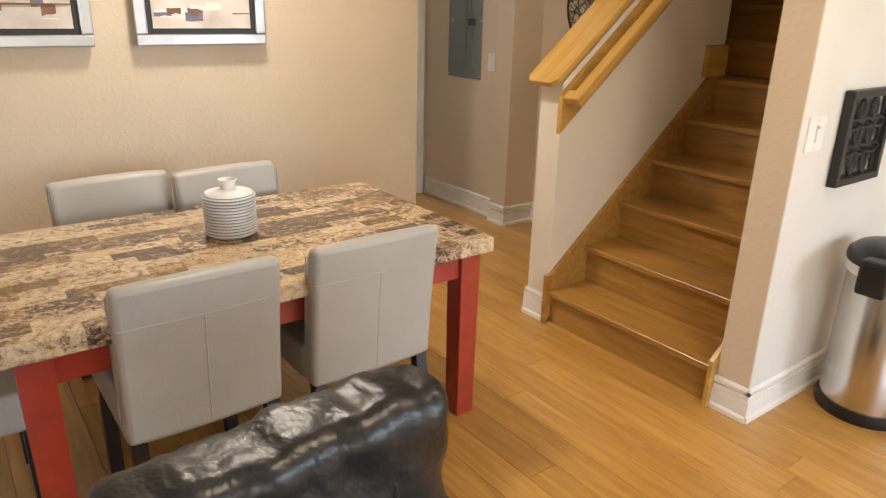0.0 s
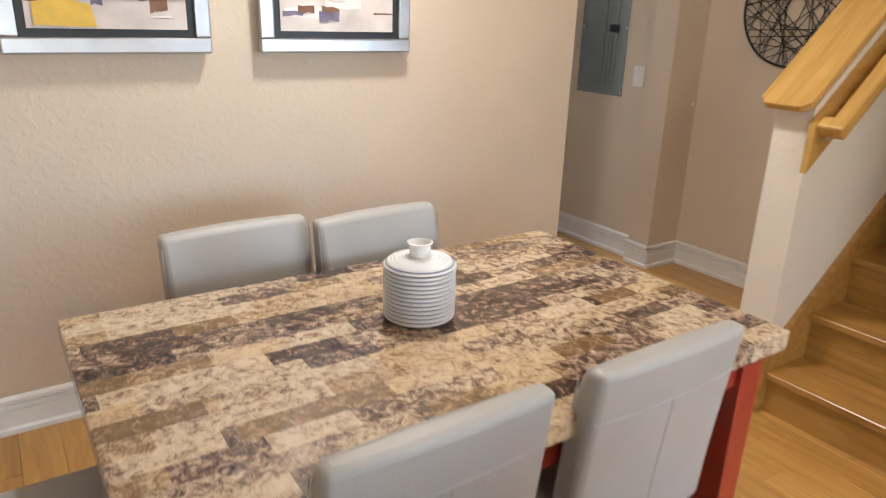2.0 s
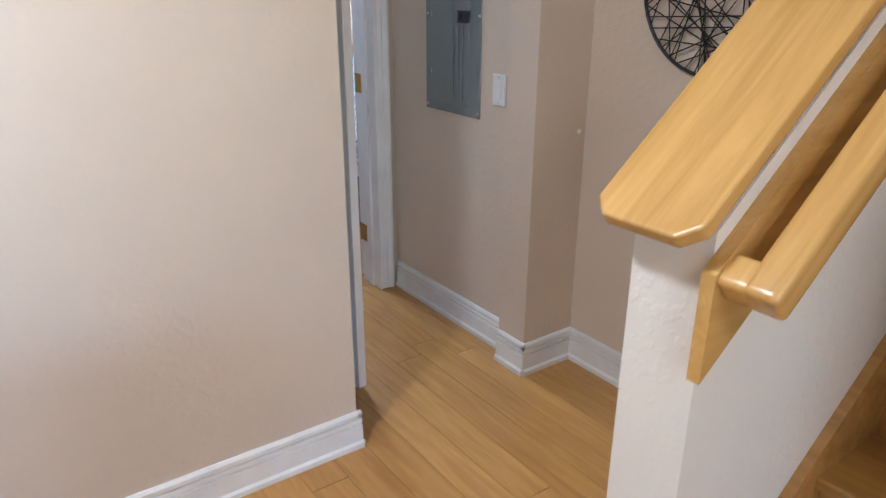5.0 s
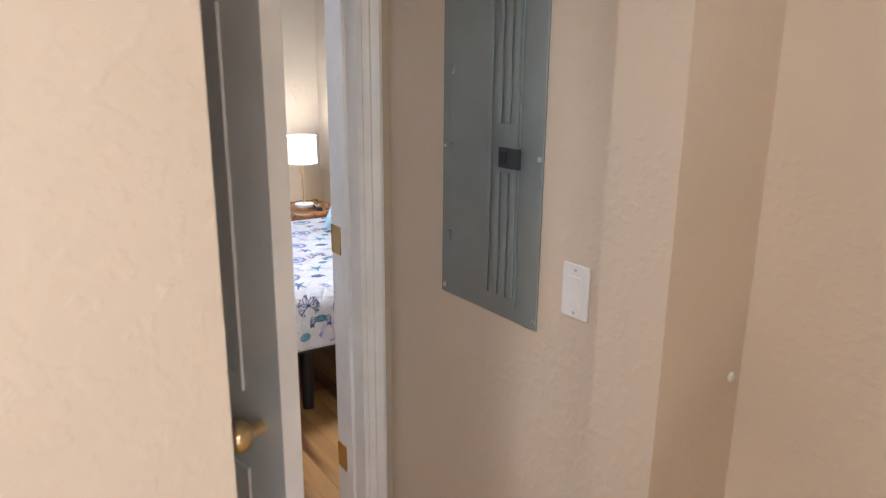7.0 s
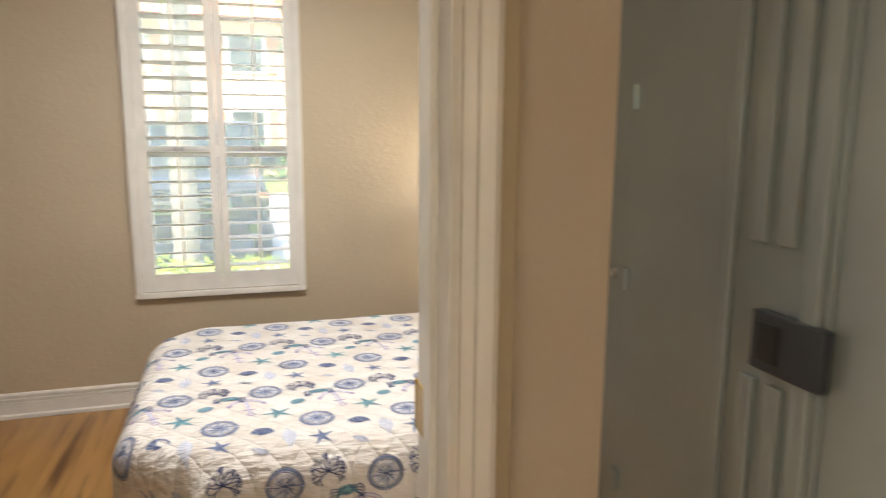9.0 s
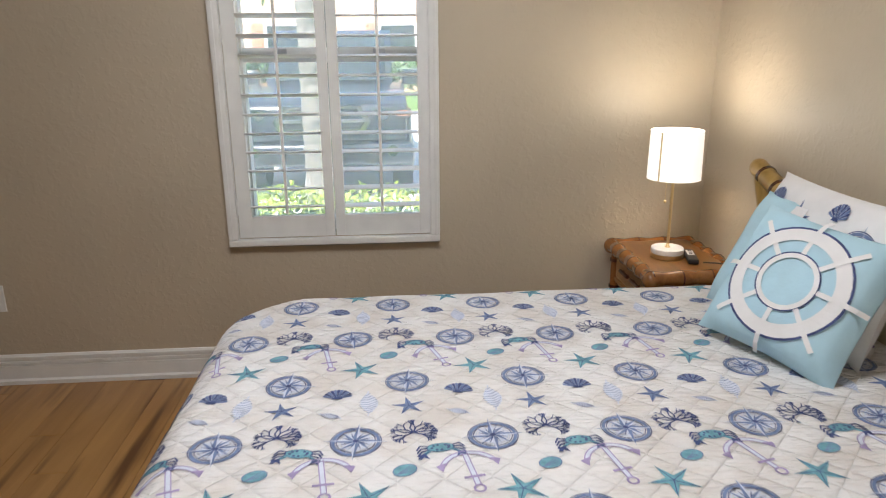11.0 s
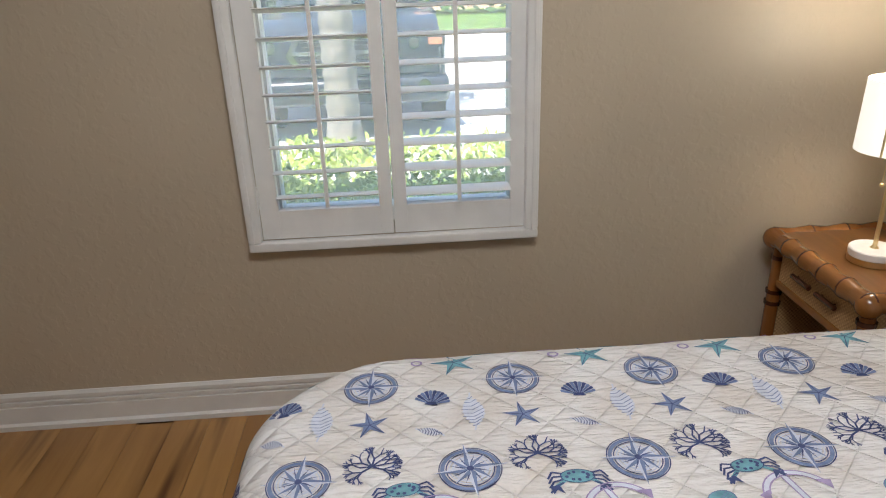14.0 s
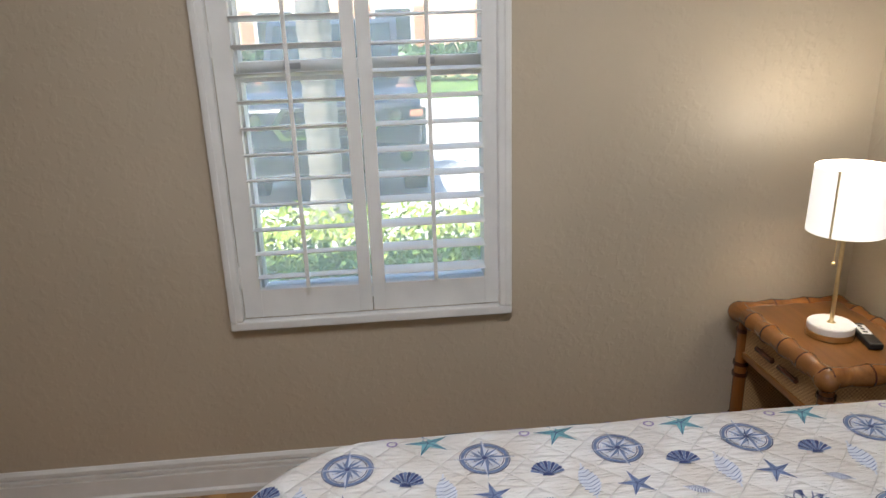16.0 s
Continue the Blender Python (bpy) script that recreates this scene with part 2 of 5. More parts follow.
STONE = plain("white_stone", (0.80, 0.78, 0.75), 0.3, vary=0.08, scale=14)
RATTAN = wood("rattan_pole", (0.12, 0.038, 0.009), (0.27, 0.095, 0.022), "z", 0.22, 0.5, 1.4)
RATTANX = wood("rattan_rail", (0.15, 0.052, 0.010), (0.29, 0.115, 0.025), "y", 0.2, 0.5, 1.4)
RATTAND = plain("dark_binding", (0.07, 0.02, 0.008), 0.25, vary=0.3, coat=0.4)
HONEY = wood("honey_wood", (0.13, 0.05, 0.009), (0.22, 0.09, 0.02), "y", 0.3, 0.4, 1.6)
CANE = weave("woven_cane", (0.30, 0.16, 0.06), (0.58, 0.38, 0.18), 150)
BAMBOOPOLE = wood("green_gold_bamboo", (0.25, 0.14, 0.03), (0.46, 0.29, 0.08), "z", 0.3, 0.4, 1.6)
QUILT = quilt_cloth("quilt_cotton")
NAVY = plain("navy_print", (0.055, 0.075, 0.19), 0.8, vary=0.3, scale=40)
BLUE = plain("blue_print", (0.18, 0.235, 0.39), 0.8, vary=0.25, scale=40)
MIST = plain("mist_print", (0.66, 0.69, 0.78), 0.8, vary=0.12, scale=40)
TEAL = plain("teal_print", (0.16, 0.36, 0.42), 0.8, vary=0.3, scale=50)
LILAC = plain("lilac_print", (0.36, 0.29, 0.48), 0.8, vary=0.25, scale=40)
AQUA = plain("aqua_cotton", (0.46, 0.67, 0.76), 0.8, vary=0.08, scale=8, bump=0.3, bscale=90)
PILLOWWHITE = plain("white_cotton", (0.82, 0.80, 0.79), 0.8, vary=0.05, bump=0.3, bscale=60)
SCREEN = plain("black_screen", (0.008, 0.008, 0.010), 0.12)
SHADE = glowing("lit_linen_shade", (1.0, 0.95, 0.87), 0.19)
BULB = glowing("bulb", (1.0, 0.85, 0.65), 6.0)
GLASS = clear_glass("window_glass")
LAWN = plain("lawn_grass", (0.09, 0.16, 0.03), 0.9, vary=0.5, scale=3, bump=0.6)
CONCRETE = plain("pale_concrete", (0.62, 0.60, 0.57), 0.85, vary=0.1, scale=2)
LEAFGREEN = plain("hedge_leaf", (0.30, 0.38, 0.06), 0.6, vary=0.35, scale=4)
LEAFDARK = plain("tree_leaf", (0.06, 0.12, 0.03), 0.5, vary=0.4, scale=3)
TRUNK = plain("palm_bark", (0.20, 0.18, 0.155), 0.9, vary=0.25, scale=6, bump=0.8, bscale=14, stretch=(1, 1, 4))
CARPAINT = plain("dark_blue_paint", (0.020, 0.024, 0.036), 0.2, vary=0.05, coat=0.6)
CARGLASS = plain("car_glass", (0.02, 0.03, 0.035), 0.05)
CHROME = plain("chrome", (0.75, 0.76, 0.78), 0.1, 1.0, vary=0.03)
TYRE = plain("tyre_rubber", (0.02, 0.02, 0.02), 0.8)
STUCCO = plain("peach_stucco", (0.60, 0.40, 0.28), 0.9, vary=0.08, bump=0.3)
ROOFTILE = plain("terracotta", (0.40, 0.17, 0.09), 0.8, vary=0.2, scale=5)
ARTPALE = plain("pale_canvas", (0.66, 0.60, 0.57), 0.6, vary=0.2, scale=6, bump=0.2)
ARTVIOLET = plain("violet_canvas", (0.20, 0.18, 0.27), 0.6, vary=0.4, scale=12, bump=0.2)
ARTYELLOW = plain("yellow_canvas", (0.72, 0.48, 0.08), 0.6, vary=0.2, scale=10, bump=0.2)
ARTBROWN = plain("brown_canvas", (0.20, 0.10, 0.06), 0.6, vary=0.3, scale=10, bump=0.2)

# ---- building blocks ----


def bx(bm, x0, x1, y0, y1, z0, z1):
    made = bmesh.ops.create_cube(bm, size=1.0)["verts"]
    for v in made:
        v.co = Vector(((x0 + x1) / 2 + v.co.x * (x1 - x0), (y0 + y1) / 2 + v.co.y * (y1 - y0), (z0 + z1) / 2 + v.co.z * (z1 - z0)))
    return made


def box(x0, x1, y0, y1, z0, z1, bevel=0.0, segments=2):
    bm = bmesh.new()
    bx(bm, x0, x1, y0, y1, z0, z1)
    if bevel:
        bmesh.ops.bevel(bm, geom=bm.edges[:], offset=bevel, segments=segments, affect="EDGES", profile=0.6)
    return bm


def tube(bm, p, q, r0, r1=None, n=12, caps=True):
    """A tapered round bar from p to q."""
    p, q = Vector(p), Vector(q)
    r1 = r0 if r1 is None else r1
    made = bmesh.ops.create_cone(bm, cap_ends=caps, segments=n, radius1=r0, radius2=r1, depth=(q - p).length)["verts"]
    m = Matrix.Translation((p + q) / 2) @ (q - p).to_track_quat("Z", "Y").to_matrix().to_4x4()
    bmesh.ops.transform(bm, matrix=m, verts=made)
    return made


def lathe(profile, n=32):
    """A turned body from (radius, height) pairs."""
    bm = bmesh.new()
    rings = []
    for r, z in profile:
        rings.append([bm.verts.new((r * math.cos(2 * math.pi * i / n), r * math.sin(2 * math.pi * i / n), z)) for i in range(n)])
    for a, c in zip(rings, rings[1:]):
        for i in range(n):
            bm.faces.new((a[i], a[(i + 1) % n], c[(i + 1) % n], c[i]))
    for ring, flip in ((rings[0], True), (rings[-1], False)):
        if profile[0 if flip else -1][0] > 0.001:
            bm.faces.new(ring[::-1] if flip else ring)
    return bm


def prism(outline, axis, lo, hi):
    """A solid from a 2D outline, pushed along x or y from lo to hi. Outline pairs are (y, z) or (x, z)."""
    bm = bmesh.new()

    def at(p, d):
        return (d, p[0], p[1]) if axis == "x" else (p[0], d, p[1])
    a = [bm.verts.new(at(p, lo)) for p in outline]
    c = [bm.verts.new(at(p, hi)) for p in outline]
    bm.faces.new(a)
    bm.faces.new(c[::-1])
    for i in range(len(a)):
        j = (i + 1) % len(a)
        bm.faces.new((a[j], a[i], c[i], c[j]))
    bmesh.ops.recalc_face_normals(bm, faces=bm.faces[:])
    return bm


def mesh_of(name, bm, material, smooth=False):
    me = bpy.data.meshes.new(name)
    bm.to_mesh(me)
    bm.free()
    for m in material if isinstance(material, (list, tuple)) else [material]:
        me.materials.append(m)
    if smooth:
        for p in me.polygons:
            p.use_smooth = True
        me.set_sharp_from_angle(angle=radians(40))
    return me


def part(name, bm, material, parent=None, label="", smooth=False):
    ob = new(name, mesh_of(name, bm, material, smooth))
    ob.parent = parent
    if label:
        ob["label"] = label
    return ob


def setting(name, bm, material, label="", smooth=False):
    return tagged(part(name, bm, material, None, label, smooth), kind="structure")


def thing(name, label, category, group="", at=None):
    ob = new(name)
    ob.empty_display_size = 0.1
    if at is not None:
        ob.matrix_basis = at
    return tagged(ob, label, category, group)


# ---- large structure ----
H = 2.7
floor = setting("floor", box(-6, 3, -7, 1.175, -0.2, -0.012), GAP, "dark underlay below bamboo plank floor")
bed_floor = setting("bedroom_floor", box(-1.6, 2.1, 1.175, 4.1, -0.2, -0.012), GAP, "underlay below streaked plank floor")
setting("ceiling", box(-6, 3, -7, 4.1, H, H + 0.1), CEIL)

setting("wall_picture", box(-6, -0.022, 0.018, 0.12, 0, H), TAN)
setting("wall_west", box(-6.12, -6, -7, 1.25, 0, H), TAN)
# south wall with the patio door and the kitchen window
setting("wall_south_west", box(-6.12, -4.9, -7.15, -7, 0, H), TAN)
setting("wall_south_middle", box(-1.5, 0.7, -7.15, -7, 0, H), TAN)
setting("wall_south_east", box(2.5, 3.12, -7.15, -7, 0, H), TAN)
setting("wall_south_over_door", box(-4.9, -1.5, -7.15, -7, 2.2, H), TAN)
setting("wall_south_over_window", box(0.7, 2.5, -7.15, -7, 2.1, H), TAN)
setting("wall_south_under_window", box(0.7, 2.5, -7.15, -7, 0, 0.9), TAN)
setting("wall_east", box(3, 3.12, -7, 1.25, 0, H), TAN)
# hall
setting("wall_closet_header", box(-0.12, -0.022, 0.12, 1.06, 2.06, H), TAN)
setting("wall_closet_end", box(-0.12, -0.022, 1.06, 1.10, 0, H), TAN)
# unseen wall, made pale to bounce light onto the closet door
setting("wall_closet_back", box(-1.1, -1.0, 0.12, 1.10, 0, H), BRIGHTENED)
setting("wall_panel", box(0.81, 1.005, 0.20, 1.10, 0, H), TAN)
setting("wall_pilaster", box(0.747, 1.005, 0.045, 0.20, 0, H), TAN)
setting("wall_nook", box(1.005, 1.1, -1.11, 0.2, 0, H), TAN)
# bedroom
setting("wall_bedroom_south_west", box(-6, -0.082, 1.10, 1.25, 0, H), TAUPE)
setting("wall_bedroom_south_east", box(0.712, 3, 1.10, 1.25, 0, H), TAUPE)
setting("wall_bedroom_header", box(-0.082, 0.712, 1.10, 1.25, 2.06, H), TAUPE)
setting("wall_bedroom_west", box(-1.72, -1.6, 1.10, 4.3, 0, H), TAUPE)
setting("wall_bedroom_east", box(1.95, 2.07, 1.25, 4.3, 0, H), TAUPE)
WX0, WX1, WZ0, WZ1 = -0.085, 0.745, 0.64, 2.32
setting("wall_window_west", box(-1.6, WX0, 4.08, 4.30, 0, H), TAUPE)
setting("wall_window_east", box(WX1, 1.95, 4.08, 4.30, 0, H), TAUPE)
setting("wall_window_under", box(WX0, WX1, 4.08, 4.30, 0, WZ0), TAUPE)
setting("wall_window_over", box(WX0, WX1, 4.08, 4.30, WZ1, H), TAUPE)
# stair walls
SLOPE = 0.825
setting("wall_stair_half", prism([(-0.105, 0), (1.005, 0), (1.005, 1.155 + SLOPE * 1.11), (-0.105, 1.155)], "y", -1.24, -1.105), CREAM)
setting("wall_stair_upper", box(1.005, 1.10, -1.24, -1.105, 0, H), CREAM)
setting("wall_stair_landing", box(1.10, 3, -0.35, -0.23, 0, H), TAN)
# daylight on the column is put into its paint; end sheet keeps the tan
setting("wall_column", box(-0.09, 3, -2.30, -2.165, 0, H), BRIGHTENED)
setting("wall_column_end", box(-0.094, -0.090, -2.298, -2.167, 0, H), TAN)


def baseboard(x0, y0, x1, y1, nx, ny):
    """A moulded skirting from point to point that stands out along (nx, ny)."""
    prof = [(0, 0), (0.022, 0), (0.022, 0.018), (0.014, 0.026), (0.014, 0.086), (0.006, 0.088), (0.006, 0.092), (0.013, 0.094), (0.013, 0.106), (0.005, 0.108), (0.005, 0.112), (0.012, 0.114), (0.012, 0.128), (0.005, 0.138), (0, 0.138)]
    bm = bmesh.new()
    a = [bm.verts.new((x0 + nx * d, y0 + ny * d, z)) for d, z in prof]
    c = [bm.verts.new((x1 + nx * d, y1 + ny * d, z)) for d, z in prof]
    bm.faces.new(a)
    bm.faces.new(c[::-1])
    for i in range(len(a)):
        j = (i + 1) % len(a)
        bm.faces.new((a[j], a[i], c[i], c[j]))
    bmesh.ops.recalc_face_normals(bm, faces=bm.faces[:])
    return setting("baseboard", bm, WHITE, "white moulded baseboard with grooves")


baseboard(-6, 0.018, -0.008, 0.018, 0, -1)
baseboard(-0.022, 0.006, -0.022, 0.12, 1, 0)
baseboard(0.81, 0.2, 0.81, 1.085, -1, 0)
baseboard(0.747, 0.033, 0.747, 0.2, -1, 0)
baseboard(0.735, 0.045, 1.005, 0.045, 0, -1)
baseboard(1.005, -1.105, 1.005, 0.033, -1, 0)
baseboard(-0.105, -1.24, -0.105, -1.093, -1, 0)
baseboard(-0.117, -1.105, 1.005, -1.105, 0, 1)
baseboard(-0.094, -2.312, -0.094, -2.155, -1, 0)
baseboard(-0.106, -2.30, 3, -2.30, 0, -1)
baseboard(-1.6, 4.08, 1.95, 4.08, 0, -1)
baseboard(1.95, 1.25, 1.95, 4.07, -1, 0)
baseboard(-1.6, 1.25, -1.6, 4.07, 1, 0)

# ---- staircase ----
stairs = setting("staircase", prism([(-0.02, 0.0), (3.0, 0.0), (3.0, 1.9), (2.4, 1.9)], "y", -2.10, -1.30), OAK, "varnished oak closed staircase")
RUN, RISE, X0 = 0.229, 0.191, -0.118
for k in range(1, 13):
    xn, zt = X0 + RUN * (k - 1), RISE * k - 0.02
    left = -1.243 if k < 6 else -0.352
    tread = box(xn, xn + RUN + 0.04, -2.163, left, zt - 0.028, zt, 0.008, 3)
    part("tread", tread, OAK, stairs)
    part("riser", box(xn + 0.026, xn + 0.044, -2.162, left - 0.002, max(0, zt - RISE), zt - 0.029), OAK, stairs)


def skirt(y0, y1, top):
    return prism([(-0.135, 0.0), (-0.135, top), (-0.10, top + 0.005), (0.985, top + SLOPE * 1.09), (1.10, top + SLOPE * 1.09 + 0.02), (1.10, 0.8)], "y", y0, y1)


part("skirt_board", skirt(-1.262, -1.2405, 0.25), OAK, stairs)
part("skirt_board", prism([(-0.132, 0), (-0.132, 0.20), (1.3, 0.2 + SLOPE * 1.4), (1.3, 0.9)], "y", -2.164, -2.146), OAKX, stairs)
part("skirt_cap", box(0.92, 1.10, -1.268, -1.241, 1.14, 1.30, 0.005), OAKX, stairs)

cap = thing("stair_cap", "golden oak sloping cap board on the half wall", "stair cap")
ang = math.atan(SLOPE)
bm = bmesh.new()
plan = [(-0.05, -0.064), (-0.022, -0.092), (1.36, -0.092), (1.36, 0.092), (-0.022, 0.092), (-0.05, 0.064)]
face = bm.faces.new([bm.verts.new((x, y, 0)) for x, y in plan])
up = bmesh.ops.extrude_face_region(bm, geom=[face])["geom"]
bmesh.ops.translate(bm, vec=(0, 0, 0.028), verts=[v for v in up if isinstance(v, bmesh.types.BMVert)])
bmesh.ops.recalc_face_normals(bm, faces=bm.faces[:])
bmesh.ops.bevel(bm, geom=bm.edges[:], offset=0.006, segments=3, affect="EDGES", profile=0.6)
ob = part("cap_board", bm, OAKX, cap)
ob.matrix_basis = pose(-0.118, -1.158, 1.168, 0, -math.degrees(ang), 0)
ob = part("cap_moulding", box(0.012, 1.33, -0.08, 0.08, -0.012, -0.001, 0.003), OAKX, cap)
ob.matrix_basis = pose(-0.118, -1.158, 1.168, 0, -math.degrees(ang), 0)

rail = thing("handrail", "golden oak handrail with mitred return on backing board", "handrail")
d = Vector((math.cos(ang), 0, math.sin(ang)))
start = Vector((-0.09, -1.322, 1.095))
bm = box(-0.027, 1.35, -0.027, 0.027, -0.027, 0.027, 0.013, 4)
ob = part("rail", bm, OAKX, rail, smooth=True)
ob.matrix_basis = Matrix.Translation(start) @ pose(0, 0, 0, 0, -math.degrees(ang), 0)
ob = part("return", box(-0.0265, 0.026, 0.012, 0.066, -0.0265, 0.0265, 0.012, 4), OAKX, rail, smooth=True)
ob.matrix_basis = Matrix.Translation(start) @ pose(0, 0, 0, 0, -math.degrees(ang), 0)
part("backing_board", prism([(-0.128, 0.935), (-0.128, 1.105), (0.95, 1.105 + SLOPE * 1.078), (0.95, 0.935 + SLOPE * 1.078)], "y", -1.262, -1.2405), OAKX, rail)
for s in (0.07, 0.95):
    c = start + d * s
    bm = bmesh.new()
    tube(bm, c + Vector((0, 0.0, -0.03)), c + Vector((0, 0.03, -0.07)), 0.006, n=10)
    tube(bm, c + Vector((0, 0.03, -0.07)), c + Vector((0, 0.066, -0.075)), 0.006, n=10)
    tube(bm, c + Vector((0, 0.056, -0.075)), c + Vector((0, 0.066, -0.075)), 0.022, n=16)
    part("bracket", bm, SILVER, rail, "nickel wall bracket", True)

# ---- doors of the hall ----
door = thing("closet_door", "white panelled closet door standing ajar", "door", at=pose(-0.008, 1.04, 0.02, 0, 0, -77.5))
part("leaf", box(0, 0.757, -0.018, 0.018, 0, 2.03, 0.002), WHITE, door)
for z0, z1 in ((0.2, 0.85), (1.0, 1.62), (1.72, 1.93)):
    for x0, x1 in ((0.11, 0.35), (0.41, 0.65)):
        for sgn in (-1, 1):
            bm = bmesh.new()
            for a in ((x0, x1, z0, z0 + 0.02), (x0, x1, z1 - 0.02, z1), (x0, x0 + 0.02, z0 + 0.02, z1 - 0.02), (x1 - 0.02, x1, z0 + 0.02, z1 - 0.02)):
                bx(bm, a[0], a[1], min(sgn * 0.018, sgn * 0.023), max(sgn * 0.018, sgn * 0.023), a[2], a[3])
            part("panel_moulding", bm, WHITE, door)
bm = bmesh.new()
tube(bm, (0.70, -0.018, 0.95), (0.70, -0.05, 0.95), 0.012)
bmesh.ops.create_uvsphere(bm, u_segments=16, v_segments=10, radius=0.027, matrix=Matrix.Translation((0.70, -0.065, 0.95)))
part("knob", bm, GOLD, door, "brass knob", True)

trim = setting("door_frame", box(0.700, 0.712, 1.085, 1.265, 0, 2.05), WHITE, "white bedroom door frame with moulded casing")
part("jamb", box(-0.082, -0.07, 1.085, 1.265, 0, 2.05), WHITE, trim)
part("jamb", box(-0.07, 0.700, 1.085, 1.265, 2.038, 2.05), WHITE, trim)
part("stop", box(0.688, 0.700, 1.15, 1.19, 0, 2.036, 0.002), WHITE, trim)
part("stop", box(-0.07, -0.058, 1.15, 1.19, 0, 2.036, 0.002), WHITE, trim)


def casing(x0, x1, yf, sgn, z1, parent):
    w = x1 - x0
    prof = [(0, 0), (0, 0.010), (0.12, 0.014), (0.2, 0.010), (0.3, 0.012), (0.45, 0.016), (0.55, 0.013), (0.7, 0.018), (0.85, 0.022), (1, 0.018), (1, 0)]
    bm = bmesh.new()
    pts = [(x0 + w * a, yf + sgn * t) for a, t in prof]
    lo = [bm.verts.new((x, y, 0)) for x, y in pts]
    hi = [bm.verts.new((x, y, z1)) for x, y in pts]
    bm.faces.new(lo)
    bm.faces.new(hi[::-1])
    for i in range(len(lo)):
        j = (i + 1) % len(lo)
        bm.faces.new((lo[j], lo[i], hi[i], hi[j]))
    bmesh.ops.recalc_face_normals(bm, faces=bm.faces[:])
    part("casing", bm, WHITE, parent)


casing(0.706, 0.778, 1.10, -1, 2.12, trim)
casing(0.706, 0.778, 1.25, 1, 2.12, trim)
casing(-0.076, -0.146, 1.25, 1, 2.12, trim)
part("casing", box(0.0, 0.778, 1.08, 1.10, 2.06, 2.12, 0.003), WHITE, trim)
part("casing", box(-0.146, 0.778, 1.25, 1.27, 2.06, 2.12, 0.003), WHITE, trim)

bdoor = thing("bedroom_door", "white bedroom door folded open against the wall", "door", at=pose(0.715, 1.292, 0.012, 0, 0, 4))
part("leaf", box(0, 0.75, -0.018, 0.018, 0, 2.02, 0.002), WHITE, bdoor)
for z in (0.27, 1.03, 1.80):
    bm = box(0.696, 0.7, 1.215, 1.262, z - 0.045, z + 0.045)
    tube(bm, (0.702, 1.272, z - 0.045), (0.702, 1.272, z + 0.045), 0.007, n=12)
    part("hinge", bm, BRASS, trim, "brass butt hinge", True)

# ---- hall fixtures ----
panel = thing("breaker_panel", "grey enamelled electrical breaker panel set in the wall", "breaker panel")
part("surround", box(0.803, 0.8095, 0.434, 0.812, 0.965, 1.765, 0.002), STEELGREY, panel)
cover = part("cover", box(0.798, 0.8028, 0.505, 0.775, 1.0, 1.735, 0.0015), STEELGREY, panel)
for y, z0, z1 in ((0.61, 1.02, 1.71), (0.575, 1.02, 1.32), (0.545, 1.02, 1.32), (0.575, 1.43, 1.71), (0.545, 1.43, 1.71), (0.518, 1.02, 1.71)):
    part("rib", box(0.7925, 0.7979, y - 0.008, y + 0.008, z0, z1, 0.0026), STEELGREY, panel)
part("latch", box(0.788, 0.7978, 0.498, 0.568, 1.331, 1.378, 0.002), DARKPLASTIC, panel, "dark recessed latch")
part("latch_slot", box(0.786, 0.7879, 0.538, 0.559, 1.340, 1.370), BLACK, panel)
for y in (0.443, 0.797):
    for z in (0.985, 1.36, 1.74):
        bm = bmesh.new()
        tube(bm, (0.8028, y, z), (0.799, y, z), 0.006, 0.005, 12)
        part("screw", bm, SILVER, panel, smooth=True)
for z in (1.13, 1.36, 1.55):
    part("hinge_tab", box(0.7925, 0.7979, 0.762, 0.774, z - 0.012, z + 0.012), STEELGREY, panel)


def wall_plate(name, label, m, w=0.075, h=0.118, kind="rocker"):
    """A plate in its own x-z plane, facing -y."""
    p = thing(name, label, "outlet" if kind == "outlet" else "switch", at=m)
    part("plate", box(-w / 2, w / 2, -0.006, 0, -h / 2, h / 2, 0.002), WHITE, p)
    if kind == "rocker":
        part("rocker", box(-0.017, 0.017, -0.009, -0.0062, -0.034, 0.034, 0.001), WHITE, p)
    elif kind == "double":
        for dx in (-0.023, 0.023):
            part("rocker", box(dx - 0.017, dx + 0.017, -0.009, -0.0062, -0.034, 0.034, 0.001), WHITE, p)
    elif kind == "outlet":
        for dz in (-0.02, 0.02):
            s = part("socket", box(-0.016, 0.016, -0.008, -0.0062, dz - 0.014, dz + 0.014, 0.001), WHITE, p)
            for dx in (-0.006, 0.006):
                part("slot", box(dx - 0.0015, dx + 0.0015, -0.0085, -0.0081, dz - 0.005, dz + 0.006), BLACK, s)
    elif kind == "dimmer":
        part("slider", box(-0.003, 0.003, -0.008, -0.0062, -0.03, 0.03), SILVER, p)
        part("knob", box(-0.005, 0.007, -0.014, -0.0082, 0.018, 0.026), SILVER, p)
    for dz in (-h / 2 + 0.012, h / 2 - 0.012):
        bm = bmesh.new()
        tube(bm, (0, -0.006, dz), (0, -0.0075, dz), 0.0035, n=10)
        part("screw", bm, SILVER, p)
    return p


